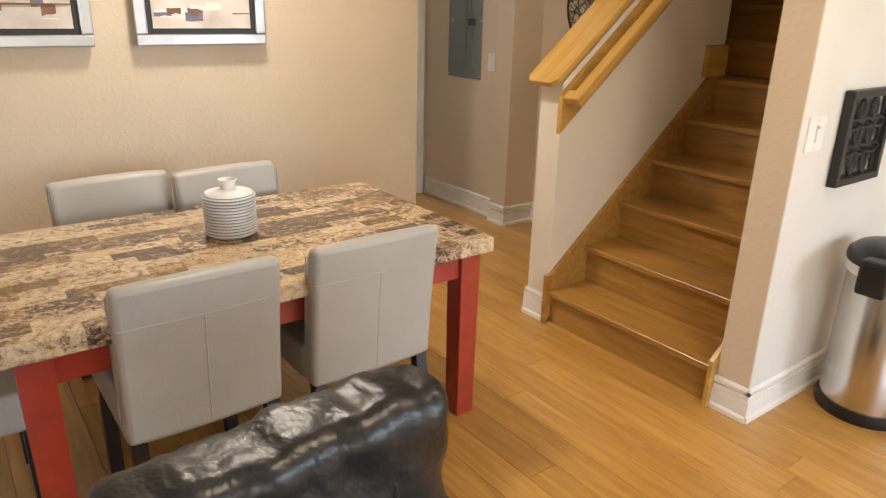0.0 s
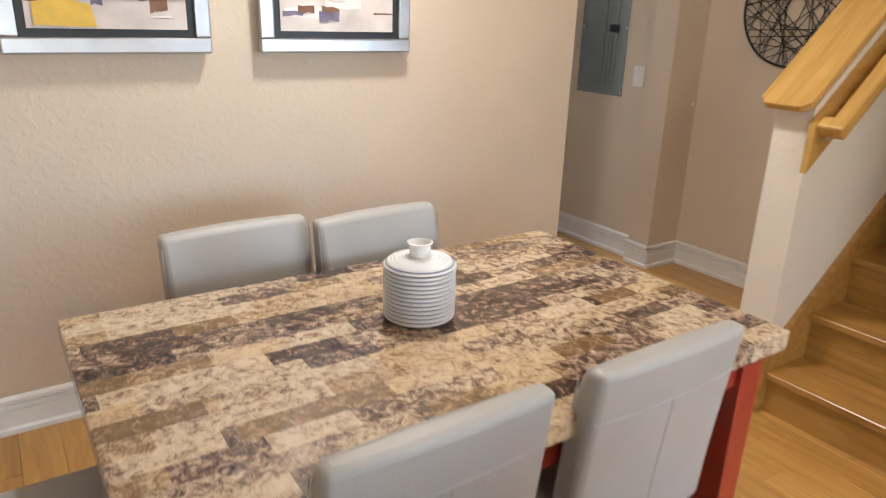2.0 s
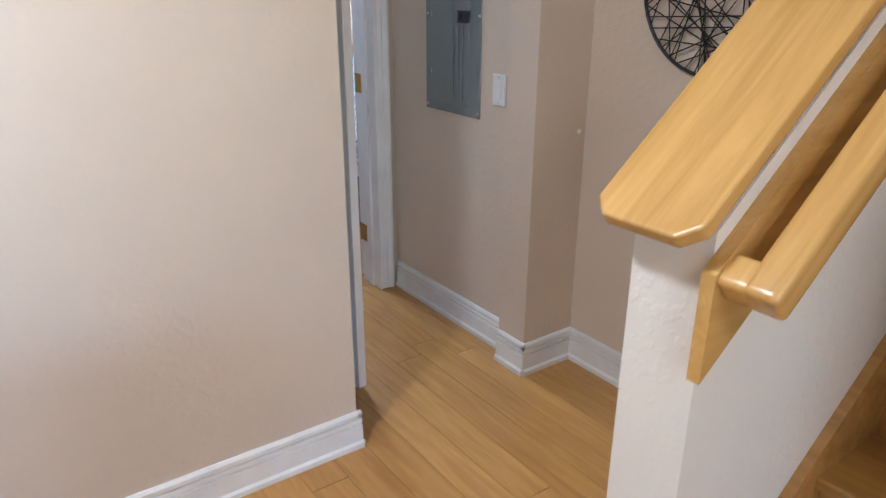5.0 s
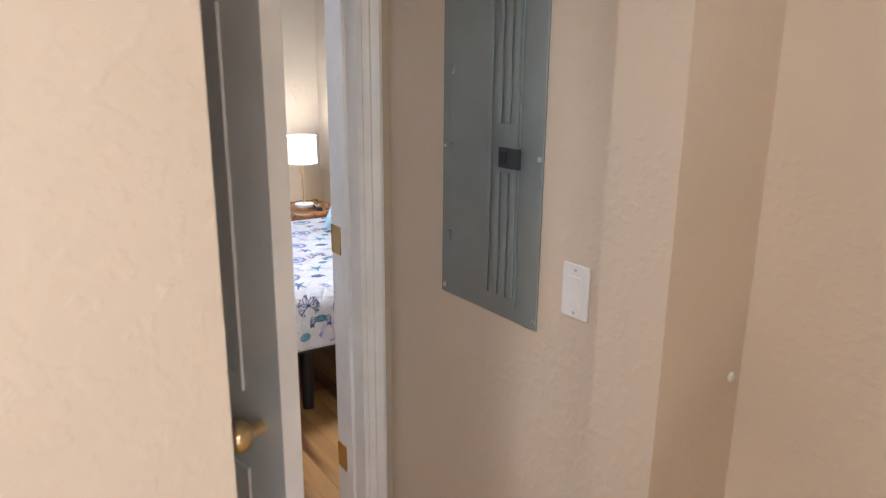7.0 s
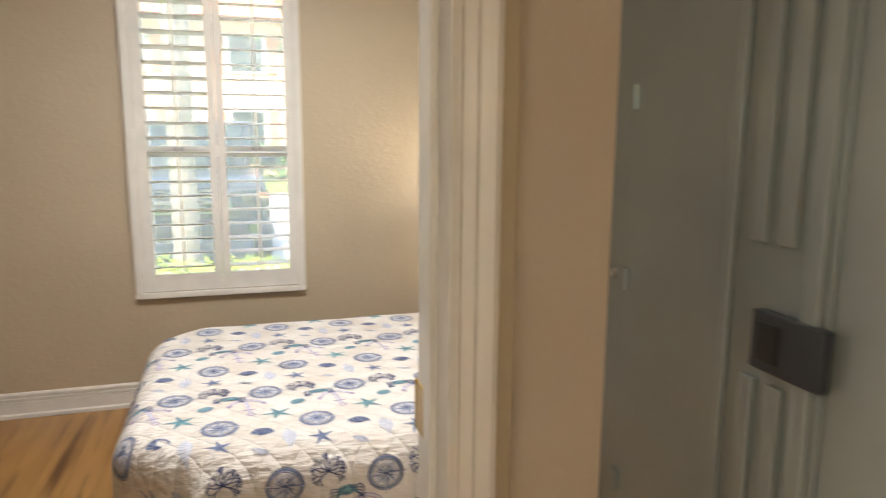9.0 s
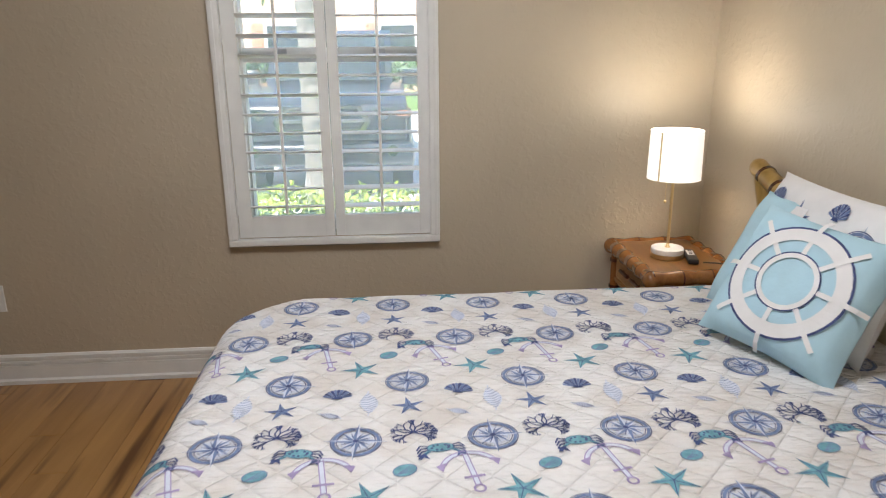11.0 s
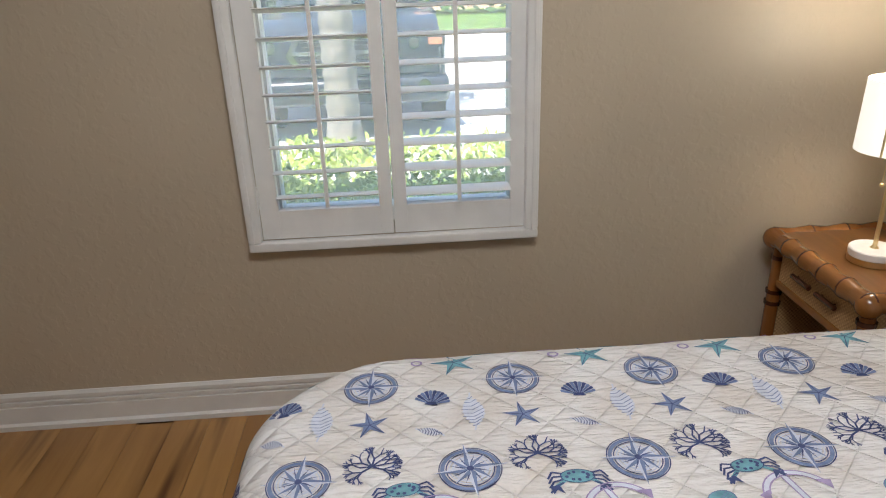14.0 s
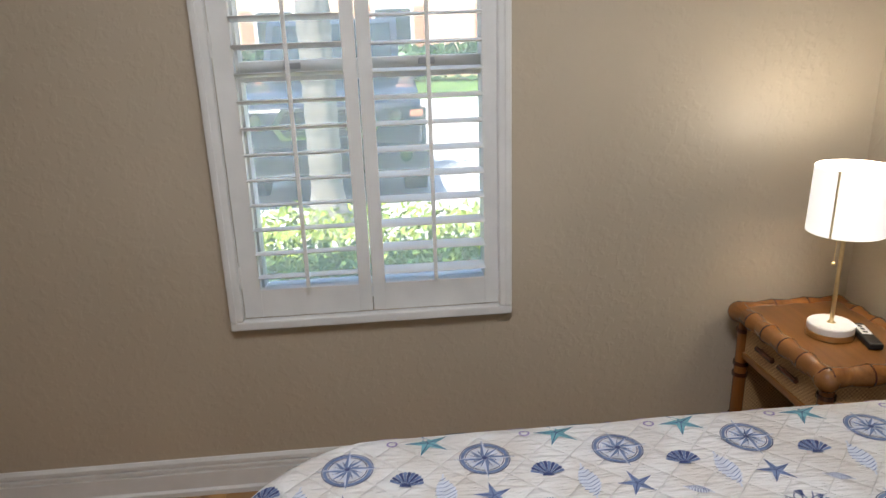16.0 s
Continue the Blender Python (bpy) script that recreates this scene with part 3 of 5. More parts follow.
wall_plate("light_switch", "white blank rocker plate beside the breaker panel", pose(0.8095, 0.318, 1.094, 0, 0, -90))
wall_plate("wall_outlet", "white duplex outlet low on the tan wall", pose(1.0045, -0.52, 0.365, 0, 0, -90), kind="outlet")
wall_plate("dimmer_switch", "white dimmer switch on the column wall", pose(0.005, -2.3005, 1.09, 0, 0, 0), 0.11, 0.118, "dimmer")
wall_plate("double_switch", "white double rocker switch on the window wall", pose(-1.155, 4.0795, 1.11), 0.118, 0.118, "double")
wall_plate("wall_outlet", "white outlet above the dresser end", pose(-1.14, 4.0795, 0.40), kind="outlet")

bm = bmesh.new()
tube(bm, (0.972, 0.0445, 0.961), (0.972, 0.0405, 0.961), 0.011, 0.007, 9)
setting("trim_plaster_chip", bm, WHITE, "small white chip in the plaster")

# round wire ornament
orn = thing("wire_wall_ornament", "round black wire wall ornament with crossing strands", "wall ornament", at=pose(0.99, -0.46, 1.487, 0, 0, -90))
R = 0.28
bm = bmesh.new()
for i in range(48):
    a, c = 2 * math.pi * i / 48, 2 * math.pi * (i + 1) / 48
    tube(bm, (R * math.cos(a), 0, R * math.sin(a)), (R * math.cos(c), 0, R * math.sin(c)), 0.006, n=8)
part("ring", bm, BLACK, orn)
rng = random.Random(4)
for i in range(46):
    a = 2 * math.pi * i / 46
    c = a + rng.choice((1.7, 2.1, 2.5, 2.8)) + rng.uniform(-0.1, 0.1)
    bm = bmesh.new()
    y = rng.uniform(-0.004, 0.004)
    tube(bm, (R * math.cos(a), y, R * math.sin(a)), (R * math.cos(c), y, R * math.sin(c)), 0.0022, n=6)
    part("strand", bm, BLACK, orn)

# ---- dining room ----


def picture(x0, x1, label, seed):
    z0, z1 = 1.262, 1.87
    p = thing("framed_painting", label, "painting", "paintings over the dining table")
    for a in ((x0, x1, z0, z0 + 0.05), (x0, x1, z1 - 0.05, z1), (x0, x0 + 0.05, z0 + 0.05, z1 - 0.05), (x1 - 0.05, x1, z0 + 0.05, z1 - 0.05)):
        part("frame_side", box(a[0], a[1], -0.036, -0.001, a[2], a[3], 0.006), SILVER, p)
    part("black_slip", box(x0 + 0.05, x1 - 0.05, -0.020, -0.004, z0 + 0.05, z1 - 0.05), BLACK, p)
    cx0, cx1, cz0, cz1 = x0 + 0.075, x1 - 0.075, z0 + 0.075, z1 - 0.075
    canvas = part("canvas", box(cx0, cx1, -0.026, -0.0205, cz0, cz1), ARTPALE, p, "abstract painted canvas in pale pink and violet")
    r = random.Random(seed)
    for i in range(26):
        w, h = r.uniform(0.03, 0.16), r.uniform(0.004, 0.04)
        x, z = r.uniform(cx0, cx1 - w), cz0 + (cz1 - cz0) * r.uniform(0.06, 0.6)
        y = -0.0268 - i * 0.00012
        outline = [(x + w * t, z + r.uniform(-0.4, 0.1) * h) for t in (0, 0.3, 0.6, 1)] + [(x + w * t, z + h * r.uniform(0.7, 1.1)) for t in (1, 0.6, 0.3, 0)]
        m = r.choice((ARTVIOLET, ARTVIOLET, ARTPALE, PILLOWWHITE, ARTBROWN))
        part("brush_stroke", prism(outline, "y", y, y + 0.0006), m, canvas)
    if seed == 1:
        part("brush_stroke", prism([(cx0 + 0.02, cz0 + 0.01), (cx0 + 0.19, cz0 + 0.005), (cx0 + 0.18, cz0 + 0.07), (cx0 + 0.10, cz0 + 0.09), (cx0 + 0.02, cz0 + 0.075)], "y", -0.0315, -0.030), ARTYELLOW, canvas)
        part("brush_stroke", prism([(cx0, cz0 + 0.088), (cx1, cz0 + 0.095), (cx1, cz0 + 0.10), (cx0, cz0 + 0.10)], "y", -0.0315, -0.030), ARTBROWN, canvas)


picture(-2.355, -1.742, "abstract painting with yellow patch in silver frame", 1)
picture(-1.57, -0.965, "abstract violet and white painting in silver frame", 2)

TX0, TX1, TY0, TY1, TZ = -2.36, -0.865, -1.695, -0.77, 0.71
table = thing("dining_table", "red-legged dining table with brown marble-patterned top", "table", at=pose((TX0 + TX1) / 2, (TY0 + TY1) / 2, 0))
tw, td = (TX1 - TX0) / 2, (TY1 - TY0) / 2
part("tabletop", box(-tw, tw, -td, td, TZ - 0.055, TZ, 0.008, 3), MARBLE, table, "glossy brown and cream marble-patterned top")
for sx in (-1, 1):
    for sy in (-1, 1):
        lx, ly = sx * (tw - 0.075), sy * (td - 0.075)
        bm = box(lx - 0.042, lx + 0.042, ly - 0.042, ly + 0.042, 0, TZ - 0.056, 0.004)
        for v in bm.verts:
            if v.co.z < 0.1:
                v.co.x, v.co.y = lx + (v.co.x - lx) * 0.9, ly + (v.co.y - ly) * 0.9
        part("leg", bm, RED, table)
for sy in (-1, 1):
    y = sy * (td - 0.06)
    part("apron", box(-tw + 0.118, tw - 0.118, y - 0.012, y + 0.012, TZ - 0.145, TZ - 0.056), RED, table)
for sx in (-1, 1):
    x = sx * (tw - 0.06)
    part("apron", box(x - 0.012, x + 0.012, -td + 0.118, td - 0.118, TZ - 0.145, TZ - 0.056), RED, table)


def chair_mesh():
    """A parsons chair at its own origin: the seat towards +y, the back at y = 0."""
    c = thing("dining_chair", "pale grey leather parsons chair with dark legs", "chair", "chairs round the table")
    w = 0.22

    def back_y(z):
        return -0.045 * max(0, (z - 0.36) / 0.45) ** 1.3
    bm = bmesh.new()
    rows = []
    for i in range(13):
        z = 0.345 + (0.815 - 0.345) * i / 12
        y = back_y(z)
        t = 0.07 if z < 0.7 else 0.07 - 0.02 * (z - 0.7) / 0.115
        bow = 0.012
        ring = []
        for j in range(9):
            u = -1 + 2 * j / 8
            zz = z - (0.004 * u * u if i == 12 else 0)
            ring.append((u * w, y - bow * (1 - u * u), zz))
        for j in range(9):
            u = 1 - 2 * j / 8
            zz = z - (0.004 * u * u if i == 12 else 0)
            ring.append((u * w, y + t, zz))
        rows.append([bm.verts.new(p) for p in ring])
    for a, e in zip(rows, rows[1:]):
        for j in range(18):
            bm.faces.new((a[j], a[(j + 1) % 18], e[(j + 1) % 18], e[j]))
    for row, flip in ((rows[0], True), (rows[-1], False)):
        for j in range(8):
            q = (row[j], row[j + 1], row[16 - j], row[17 - j])
            bm.faces.new(q[::-1] if flip else q)
    bmesh.ops.recalc_face_normals(bm, faces=bm.faces[:])
    ob = part("backrest", bm, LEATHER, c, smooth=True)
    bv = ob.modifiers.new("round", "BEVEL")
    bv.width, bv.segments, bv.limit_method, bv.angle_limit = 0.018, 3, "ANGLE", radians(50)
    bm = bmesh.new()
    zs = [0.36 + 0.34 * i / 6 for i in range(7)]
    for za, zb in zip(zs, zs[1:]):
        tube(bm, (0, back_y(za) - 0.0118, za), (0, back_y(zb) - 0.0118, zb), 0.002, n=6)
    part("seam", bm, STITCH, c)
    bm = bmesh.new()
    for i in range(8):
        u0, u1 = -1 + i / 4, -1 + (i + 1) / 4
        y = back_y(0.70)
        tube(bm, (u0 * (w - 0.004), y - 0.0122 * (1 - u0 * u0), 0.70), (u1 * (w - 0.004), y - 0.0122 * (1 - u1 * u1), 0.70), 0.0022, n=6)
    part("seam", bm, STITCH, c)
    for sx in (-1, 1):
        bm = bmesh.new()
        zs = [0.40 + 0.38 * i / 8 for i in range(9)]
        for za, zb in zip(zs, zs[1:]):
            tube(bm, (sx * (w + 0.0005), back_y(za) + 0.055, za), (sx * (w + 0.0005), back_y(zb) + 0.055, zb), 0.0022, n=6)
        part("piping", bm, STITCH, c)
    part("seat", box(-w, w, 0.071, 0.47, 0.345, 0.465, 0.022, 3), LEATHER, c, smooth=True)
    for sx in (-1, 1):
        for y0, lean in ((0.03, -0.05), (0.43, 0.0)):
            bm = bmesh.new()
            vs = bx(bm, sx * 0.19 - 0.02, sx * 0.19 + 0.02, y0 - 0.02, y0 + 0.02, 0, 0.344)
            for v in vs:
                if v.co.z < 0.1:
                    v.co.y += lean
                    v.co.x += sx * 0.004
            part("leg", bm, EBONY, c, "dark espresso wooden leg")
    return c


chair = chair_mesh()
chair.matrix_basis = pose(-1.895, -1.697, 0, 0, 0, 0.5)
copy_thing(chair, pose(-1.36, -1.702, 0, 0, 0, 0.5))
copy_thing(chair, pose(-1.86, -0.565, 0, 0, 0, 183))
copy_thing(chair, pose(-1.425, -0.625, 0, 0, 0, 184))
copy_thing(chair, pose(-2.74, -1.24, 0, 0, 0, -90))

# ridged bottle vase
RIDGES, PITCH = 13, 0.0118
prof = [(0.0, 0.0), (0.070, 0.0), (0.080, 0.008)]
for i in range(RIDGES):
    z = 0.010 + i * PITCH
    prof += [(0.0805, z), (0.0865, z + 0.002), (0.088, z + 0.0045), (0.0865, z + 0.007), (0.0805, z + 0.009)]
for i in range(6):
    r = 0.080 - i * 0.009
    prof += [(r, 0.165 + i * 0.0026), (r - 0.0035, 0.1685 + i * 0.0026), (r - 0.008, 0.166 + i * 0.0028)]
prof += [(0.025, 0.184), (0.024, 0.196), (0.026, 0.208), (0.031, 0.217), (0.028, 0.218), (0.022, 0.206), (0.021, 0.186), (0.0, 0.184)]
vase = part("ridged_vase", lathe(prof, 56), CERAMIC, None, smooth=True)
vase.matrix_basis = pose(-1.612, -1.175, TZ) @ Matrix.Diagonal((1, 1, 0.89, 1))
tagged(vase, "white ceramic bottle vase with grey horizontal ridges", "vase")
for i in range(RIDGES):
    z = 0.010 + i * PITCH + PITCH - 0.0014
    part("groove", lathe([(0.079, z - 0.0012), (0.0835, z - 0.001), (0.0835, z + 0.001), (0.079, z + 0.0012)], 56), GROOVE, vase)

# black leather armchair
arm = thing("leather_armchair", "black leather armchair with a padded back", "armchair", at=pose(-1.95, -2.43, 0, 0, 0, 5))


def cushion(x0, x1, y0, y1, z0, z1, r, wrinkle, seed):
    bm = box(x0, x1, y0, y1, z0, z1)
    bmesh.ops.subdivide_edges(bm, edges=bm.edges[:], cuts=26, use_grid_fill=True)
    c = Vector(((x0 + x1) / 2, (y0 + y1) / 2, (z0 + z1) / 2))
    hx, hy, hz = (x1 - x0) / 2, (y1 - y0) / 2, (z1 - z0) / 2
    for v in bm.verts:
        p = v.co - c
        core = Vector((max(-hx + r, min(hx - r, p.x)), max(-hy + r, min(hy - r, p.y)), max(-hz + r, min(hz - r, p.z))))
        out = p - core
        if out.length > 1e-6:
            p = core + out.normalized() * r
        w = noise.noise(Vector((p.x * 13 + p.z * 6 + seed, p.y * 6, p.z * 5))) + 0.5 * noise.noise(Vector((p.x * 38 + seed, p.y * 10, p.z * 12)))
        v.co = c + p * 1.0 + (out.normalized() if out.length > 1e-6 else Vector()) * w * wrinkle
    bmesh.ops.recalc_face_normals(bm, faces=bm.faces[:])
    return bm


part("back_cushion", cushion(-0.36, 0.25, -0.15, 0.02, 0.36, 0.83, 0.05, 0.016, 2), BLACKHIDE, arm, smooth=True)
part("frame", box(-0.31, 0.31, -0.2, 0.0, 0.1, 0.5, 0.03), BLACKHIDE, arm)
part("seat_cushion", cushion(-0.30, 0.30, -0.72, -0.12, 0.24, 0.45, 0.06, 0.01, 5), BLACKHIDE, arm, smooth=True)
part("base", box(-0.30, 0.30, -0.7, -0.05, 0.06, 0.235, 0.02), BLACKHIDE, arm)
bm = bmesh.new()
pts = [(0.12, 0.022, 0.42), (0.12, 0.026, 0.62), (0.11, 0.0, 0.805), (0.10, -0.065, 0.83), (0.10, -0.13, 0.805), (0.1, -0.155, 0.6)]
for a, c in zip(pts, pts[1:]):
    tube(bm, a, c, 0.004, n=6)
part("seam", bm, BLACKHIDE, arm)
for sx in (-0.27, 0.27):
    for y in (-0.66, -0.04):
        bm = bmesh.new()
        tube(bm, (sx, y, 0), (sx, y, 0.1), 0.018, 0.025)
        part("foot", bm, EBONY, arm)

# step bin
can = thing("trash_can", "stainless steel step bin with black lid", "trash can", at=pose(0.40, -2.52, 0))
part("base_ring", lathe([(0.172, 0), (0.176, 0.012), (0.172, 0.05), (0.165, 0.052)]), BLACK, can, smooth=True)
part("body", lathe([(0.165, 0.052), (0.165, 0.56), (0.162, 0.565)], 48), STEEL, can, "brushed stainless steel body", True)
part("liner_bag", lathe([(0.163, 0.566), (0.170, 0.568), (0.171, 0.60), (0.168, 0.606)], 32), PILLOWWHITE, can, "white bag edge", True)
part("lid", lathe([(0.174, 0.607), (0.178, 0.62), (0.172, 0.645), (0.145, 0.668), (0.08, 0.682), (0.0, 0.686)], 40), BLACK, can, smooth=True)
part("hinge_housing", box(-0.235, -0.155, -0.05, 0.05, 0.53, 0.66, 0.015), BLACK, can)
part("pedal", box(-0.04, 0.04, -0.24, -0.15, 0.012, 0.03, 0.006), BLACK, can)

# pierced black wall panel
orn2 = thing("pierced_wall_panel", "black pierced square wall panel of interlaced rings", "wall ornament", at=pose(0.165, -2.301, 0.885))
S = 0.34
for a in ((0, S, 0, 0.028), (0, S, S - 0.028, S), (0, 0.028, 0.028, S - 0.028), (S - 0.028, S, 0.028, S - 0.028)):
    part("border", box(a[0], a[1], -0.035, -0.002, a[2], a[3], 0.003), BLACK, orn2)
for i in range(3):
    for j in range(3):
        cx, cz, r = 0.075 + i * 0.095, 0.075 + j * 0.095, 0.066
        bm = bmesh.new()
        for k in range(24):
            a, c = 2 * math.pi * k / 24, 2 * math.pi * (k + 1) / 24
            tube(bm, (cx + r * math.cos(a), -0.018, cz + r * math.sin(a)), (cx + r * math.cos(c), -0.018, cz + r * math.sin(c)), 0.008, n=6)
        part("ring", bm, BLACK, orn2)
for i in range(4):
    for sgn in (0, 1):
        o = 0.028 + i * 0.095
        bm = bmesh.new()
        tube(bm, (0.028, -0.012, o) if sgn else (o, -0.012, 0.028), (S - 0.028, -0.012, o) if sgn else (o, -0.012, S - 0.028), 0.006, n=6)
        part("bar", bm, BLACK, orn2)

# ---- bedroom ----
win = setting("window_1", box(WX0, WX1, 4.20, 4.26, 1.365, 1.425), WHITE, "white sash window behind plantation shutters")
for a in ((WX0, WX1, WZ0, WZ0 + 0.05), (WX0, WX1, WZ1 - 0.05, WZ1), (WX0, WX0 + 0.045, WZ0 + 0.05, WZ1 - 0.05), (WX1 - 0.045, WX1, WZ0 + 0.05, WZ1 - 0.05)):
    part("window_frame", box(a[0], a[1], 4.195, 4.27, a[2], a[3]), WHITE, win)
for x in (0.12, 0.53):
    part("sash_lock", box(x - 0.025, x + 0.025, 4.19, 4.20, 1.40, 1.42, 0.003), SILVER, win)
for z0, z1, y in ((WZ0 + 0.05, 1.365, 4.225), (1.425, WZ1 - 0.05, 4.24)):
    g = part("pane", box(WX0 + 0.045, WX1 - 0.045, y, y + 0.004, z0, z1), GLASS, win)
    g.visible_shadow = False

# added see-through sheet that hazes the view, in place of window glare
haze_sheet = part("glare_sheet", box(WX0 + 0.04, WX1 - 0.04, 4.262, 4.264, WZ0 + 0.04, WZ1 - 0.04), GLAREVEIL, win, "added see-through sheet that hazes the window view")
haze_sheet.visible_shadow = False

shut = thing("plantation_shutters", "white plantation shutters with tilted open louvres in a moulded frame", "shutters")
SX0, SX1, SZ0, SZ1 = -0.132, 0.770, 0.608, 2.37
for a in ((SX0, SX1, SZ0, SZ0 + 0.03), (SX0, SX1, SZ1 - 0.05, SZ1), (SX0, SX0 + 0.042, SZ0 + 0.03, SZ1 - 0.05), (SX1 - 0.042, SX1, SZ0 + 0.03, SZ1 - 0.05)):
    part("frame_moulding", box(a[0], a[1], 4.045, 4.0795, a[2], a[3], 0.006), WHITE, shut)
for a in ((SX0 + 0.010, SX0 + 0.022, SZ0 + 0.03, SZ1 - 0.06), (SX1 - 0.022, SX1 - 0.010, SZ0 + 0.03, SZ1 - 0.06)):
    part("bead", box(a[0], a[1], 4.038, 4.0448, a[2], a[3], 0.002), WHITE, shut)
LY = 4.085
lou = bmesh.new()
vs = bmesh.ops.create_cone(lou, cap_ends=True, segments=14, radius1=1, radius2=1, depth=1)["verts"]
for v in vs:
    x, y, z = v.co
    v.co = Vector((z * 0.308, y * 0.040, x * 0.0052))
lou_mesh = mesh_of("louvre", lou, WHITE, True)
for n, (a0, a1, b0, b1) in enumerate(((-0.088, 0.318, -0.030, 0.278), (0.322, 0.732, 0.363, 0.684))):
    leaf = part("shutter_panel", box(a0, b0, 4.07, 4.098, SZ0 + 0.034, SZ1 - 0.055, 0.002), WHITE, shut)
    part("stile", box(b1, a1, 4.07, 4.098, SZ0 + 0.034, SZ1 - 0.055, 0.002), WHITE, leaf)
    part("rail", box(b0, b1, 4.071, 4.097, SZ0 + 0.034, 0.733), WHITE, leaf)
    part("rail", box(b0, b1, 4.071, 4.097, 2.22, SZ1 - 0.055), WHITE, leaf)
    k, z = 0, 0.772
    while z < 2.2:
        o = new("louvre", lou_mesh)
        o.parent = leaf
        o.matrix_basis = pose((b0 + b1) / 2, LY, z, (-11 if n == 0 else 1) + (k % 3) * 0.8) @ Matrix.Diagonal(((b1 - b0) / 0.308, 1, 1, 1))
        k, z = k + 1, z + 0.0775
    xm = (b0 + b1) / 2
    part("tilt_rod", box(xm - 0.006, xm + 0.006, 4.030, 4.040, 0.75, 2.19, 0.002), WHITE, leaf)
for x in (-0.089, 0.734):
    for z in (0.78, 1.48):
        part("hinge", box(x - 0.005, x + 0.005, 4.062, 4.0695, z - 0.035, z + 0.035), WHITE, shut)
gap = part("caulk_line", box(SX0 + 0.03, SX1 - 0.01, 4.064, 4.0795, SZ0 - 0.008, SZ0 - 0.0005), STITCH, shut, "cracked grey caulk")

# bed
BX0, BX1, BY0, BY1, BZ, BR = 0.012, 1.90, 1.985, 3.425, 0.626, 0.11
bed = thing("bed", "bed with dark base and mattress", "bed")
part("mattress", box(0.16, 1.9, 2.07, 3.30, 0.40, 0.60, 0.03), PILLOWWHITE, bed)
part("bed_base", box(0.15, 1.9, 2.06, 3.31, 0.30, 0.395, 0.01), BLACK, bed)
for x in (0.20, 0.95, 1.8):
    for y in (2.12, 3.26):
        bm = bmesh.new()
        tube(bm, (x, y, 0), (x, y, 0.30), 0.026, 0.032, 16)
        part("leg", bm, BLACK, bed, smooth=True)


def fall(s):
    """Across the quilt's rounded edge: the distance inside the crease to place and drop."""
    if s >= 0:
        return s, 0.0
    a = -s / BR
    if a < math.pi / 2:
        return -BR * math.sin(a), BR * (1 - math.cos(a))
    return -BR, BR + (-s - BR * math.pi / 2)


def draped(u, v, lift=0.0):
    """The place of the quilt's point (u, v), its flat plan; it hangs down at the foot and both sides."""
    over = max(v - (BY1 - BR - 0.17), (BY0 + BR + 0.17) - v, 0) / 0.17
    crease = BX0 + BR + 0.11 * min(over, 1.4) ** 2.2
    x, d1 = fall(u - crease)
    y, d2 = fall(v - (BY0 + BR))
    y2, d3 = fall((BY1 - BR) - v)
    z = BZ - d1 - d2 - d3
    px = crease + x
    py = BY0 + BR + y if v < (BY0 + BY1) / 2 else BY1 - BR - y2
    z += 0.004 * noise.noise(Vector((u * 5, v * 6, 0.3)))
    if d1 > BR:
        px += 0.010 * noise.noise(Vector((0.7, v * 5, 2)))
    if d2 > BR:
        py += 0.010 * noise.noise(Vector((u * 5, 0.2, 7)))
    nx, ny, nz = -min(1, d1 / BR), -min(1, d2 / BR) + min(1, d3 / BR), 1 - 0.9 * min(1, (d1 + d2 + d3) / BR)
    out = Vector((nx, ny, nz)).normalized() * lift
    return Vector((px, py, max(z, 0.335))) + out


HANG = 0.22
bm = bmesh.new()
us = np.linspace(BX0 + BR - 0.12 - HANG, BX1, 170)
vs2 = np.linspace(BY0 + BR - 0.12 - HANG, BY1 - BR + 0.12 + HANG, 110)
grid = [[bm.verts.new(draped(float(u), float(v))) for v in vs2] for u in us]
for i in range(len(us) - 1):
    for j in range(len(vs2) - 1):
        bm.faces.new((grid[i][j], grid[i + 1][j], grid[i + 1][j + 1], grid[i][j + 1]))
quilt = part("quilt", bm, QUILT, None, smooth=True)
quilt.data.set_sharp_from_angle(angle=radians(180))
tagged(quilt, "cream quilt with blue nautical prints spread over the bed", "quilt")
sol = quilt.modifiers.new("thickness", "SOLIDIFY")
sol.thickness, sol.offset = 0.012, -1


class Print:
    """A flat printed motif, laid on the quilt."""

    def __init__(self):
        self.polys = []

    def poly(self, pts, slot, level=0):
        self.polys.append((pts, slot, level))

    def ring(self, r0, r1, slot, level=0, n=36, cx=0.0, cy=0.0, squash=1.0):
        for i in range(n):
            a, c = 2 * math.pi * i / n, 2 * math.pi * (i + 1) / n
            self.poly([(cx + r * math.cos(t), cy + squash * r * math.sin(t)) for r, t in ((r0, a), (r1, a), (r1, c), (r0, c))], slot, level)

    def line(self, pts, w, slot, level=0):
        for (ax, ay), (bx_, by) in zip(pts, pts[1:]):
            L = math.hypot(bx_ - ax, by - ay) or 1e-6
            px, py = -(by - ay) / L * w / 2, (bx_ - ax) / L * w / 2
            self.poly([(ax + px, ay + py), (ax - px, ay - py), (bx_ - px, by - py), (bx_ + px, by + py)], slot, level)


SLOTS = [NAVY, BLUE, MIST, TEAL, LILAC]


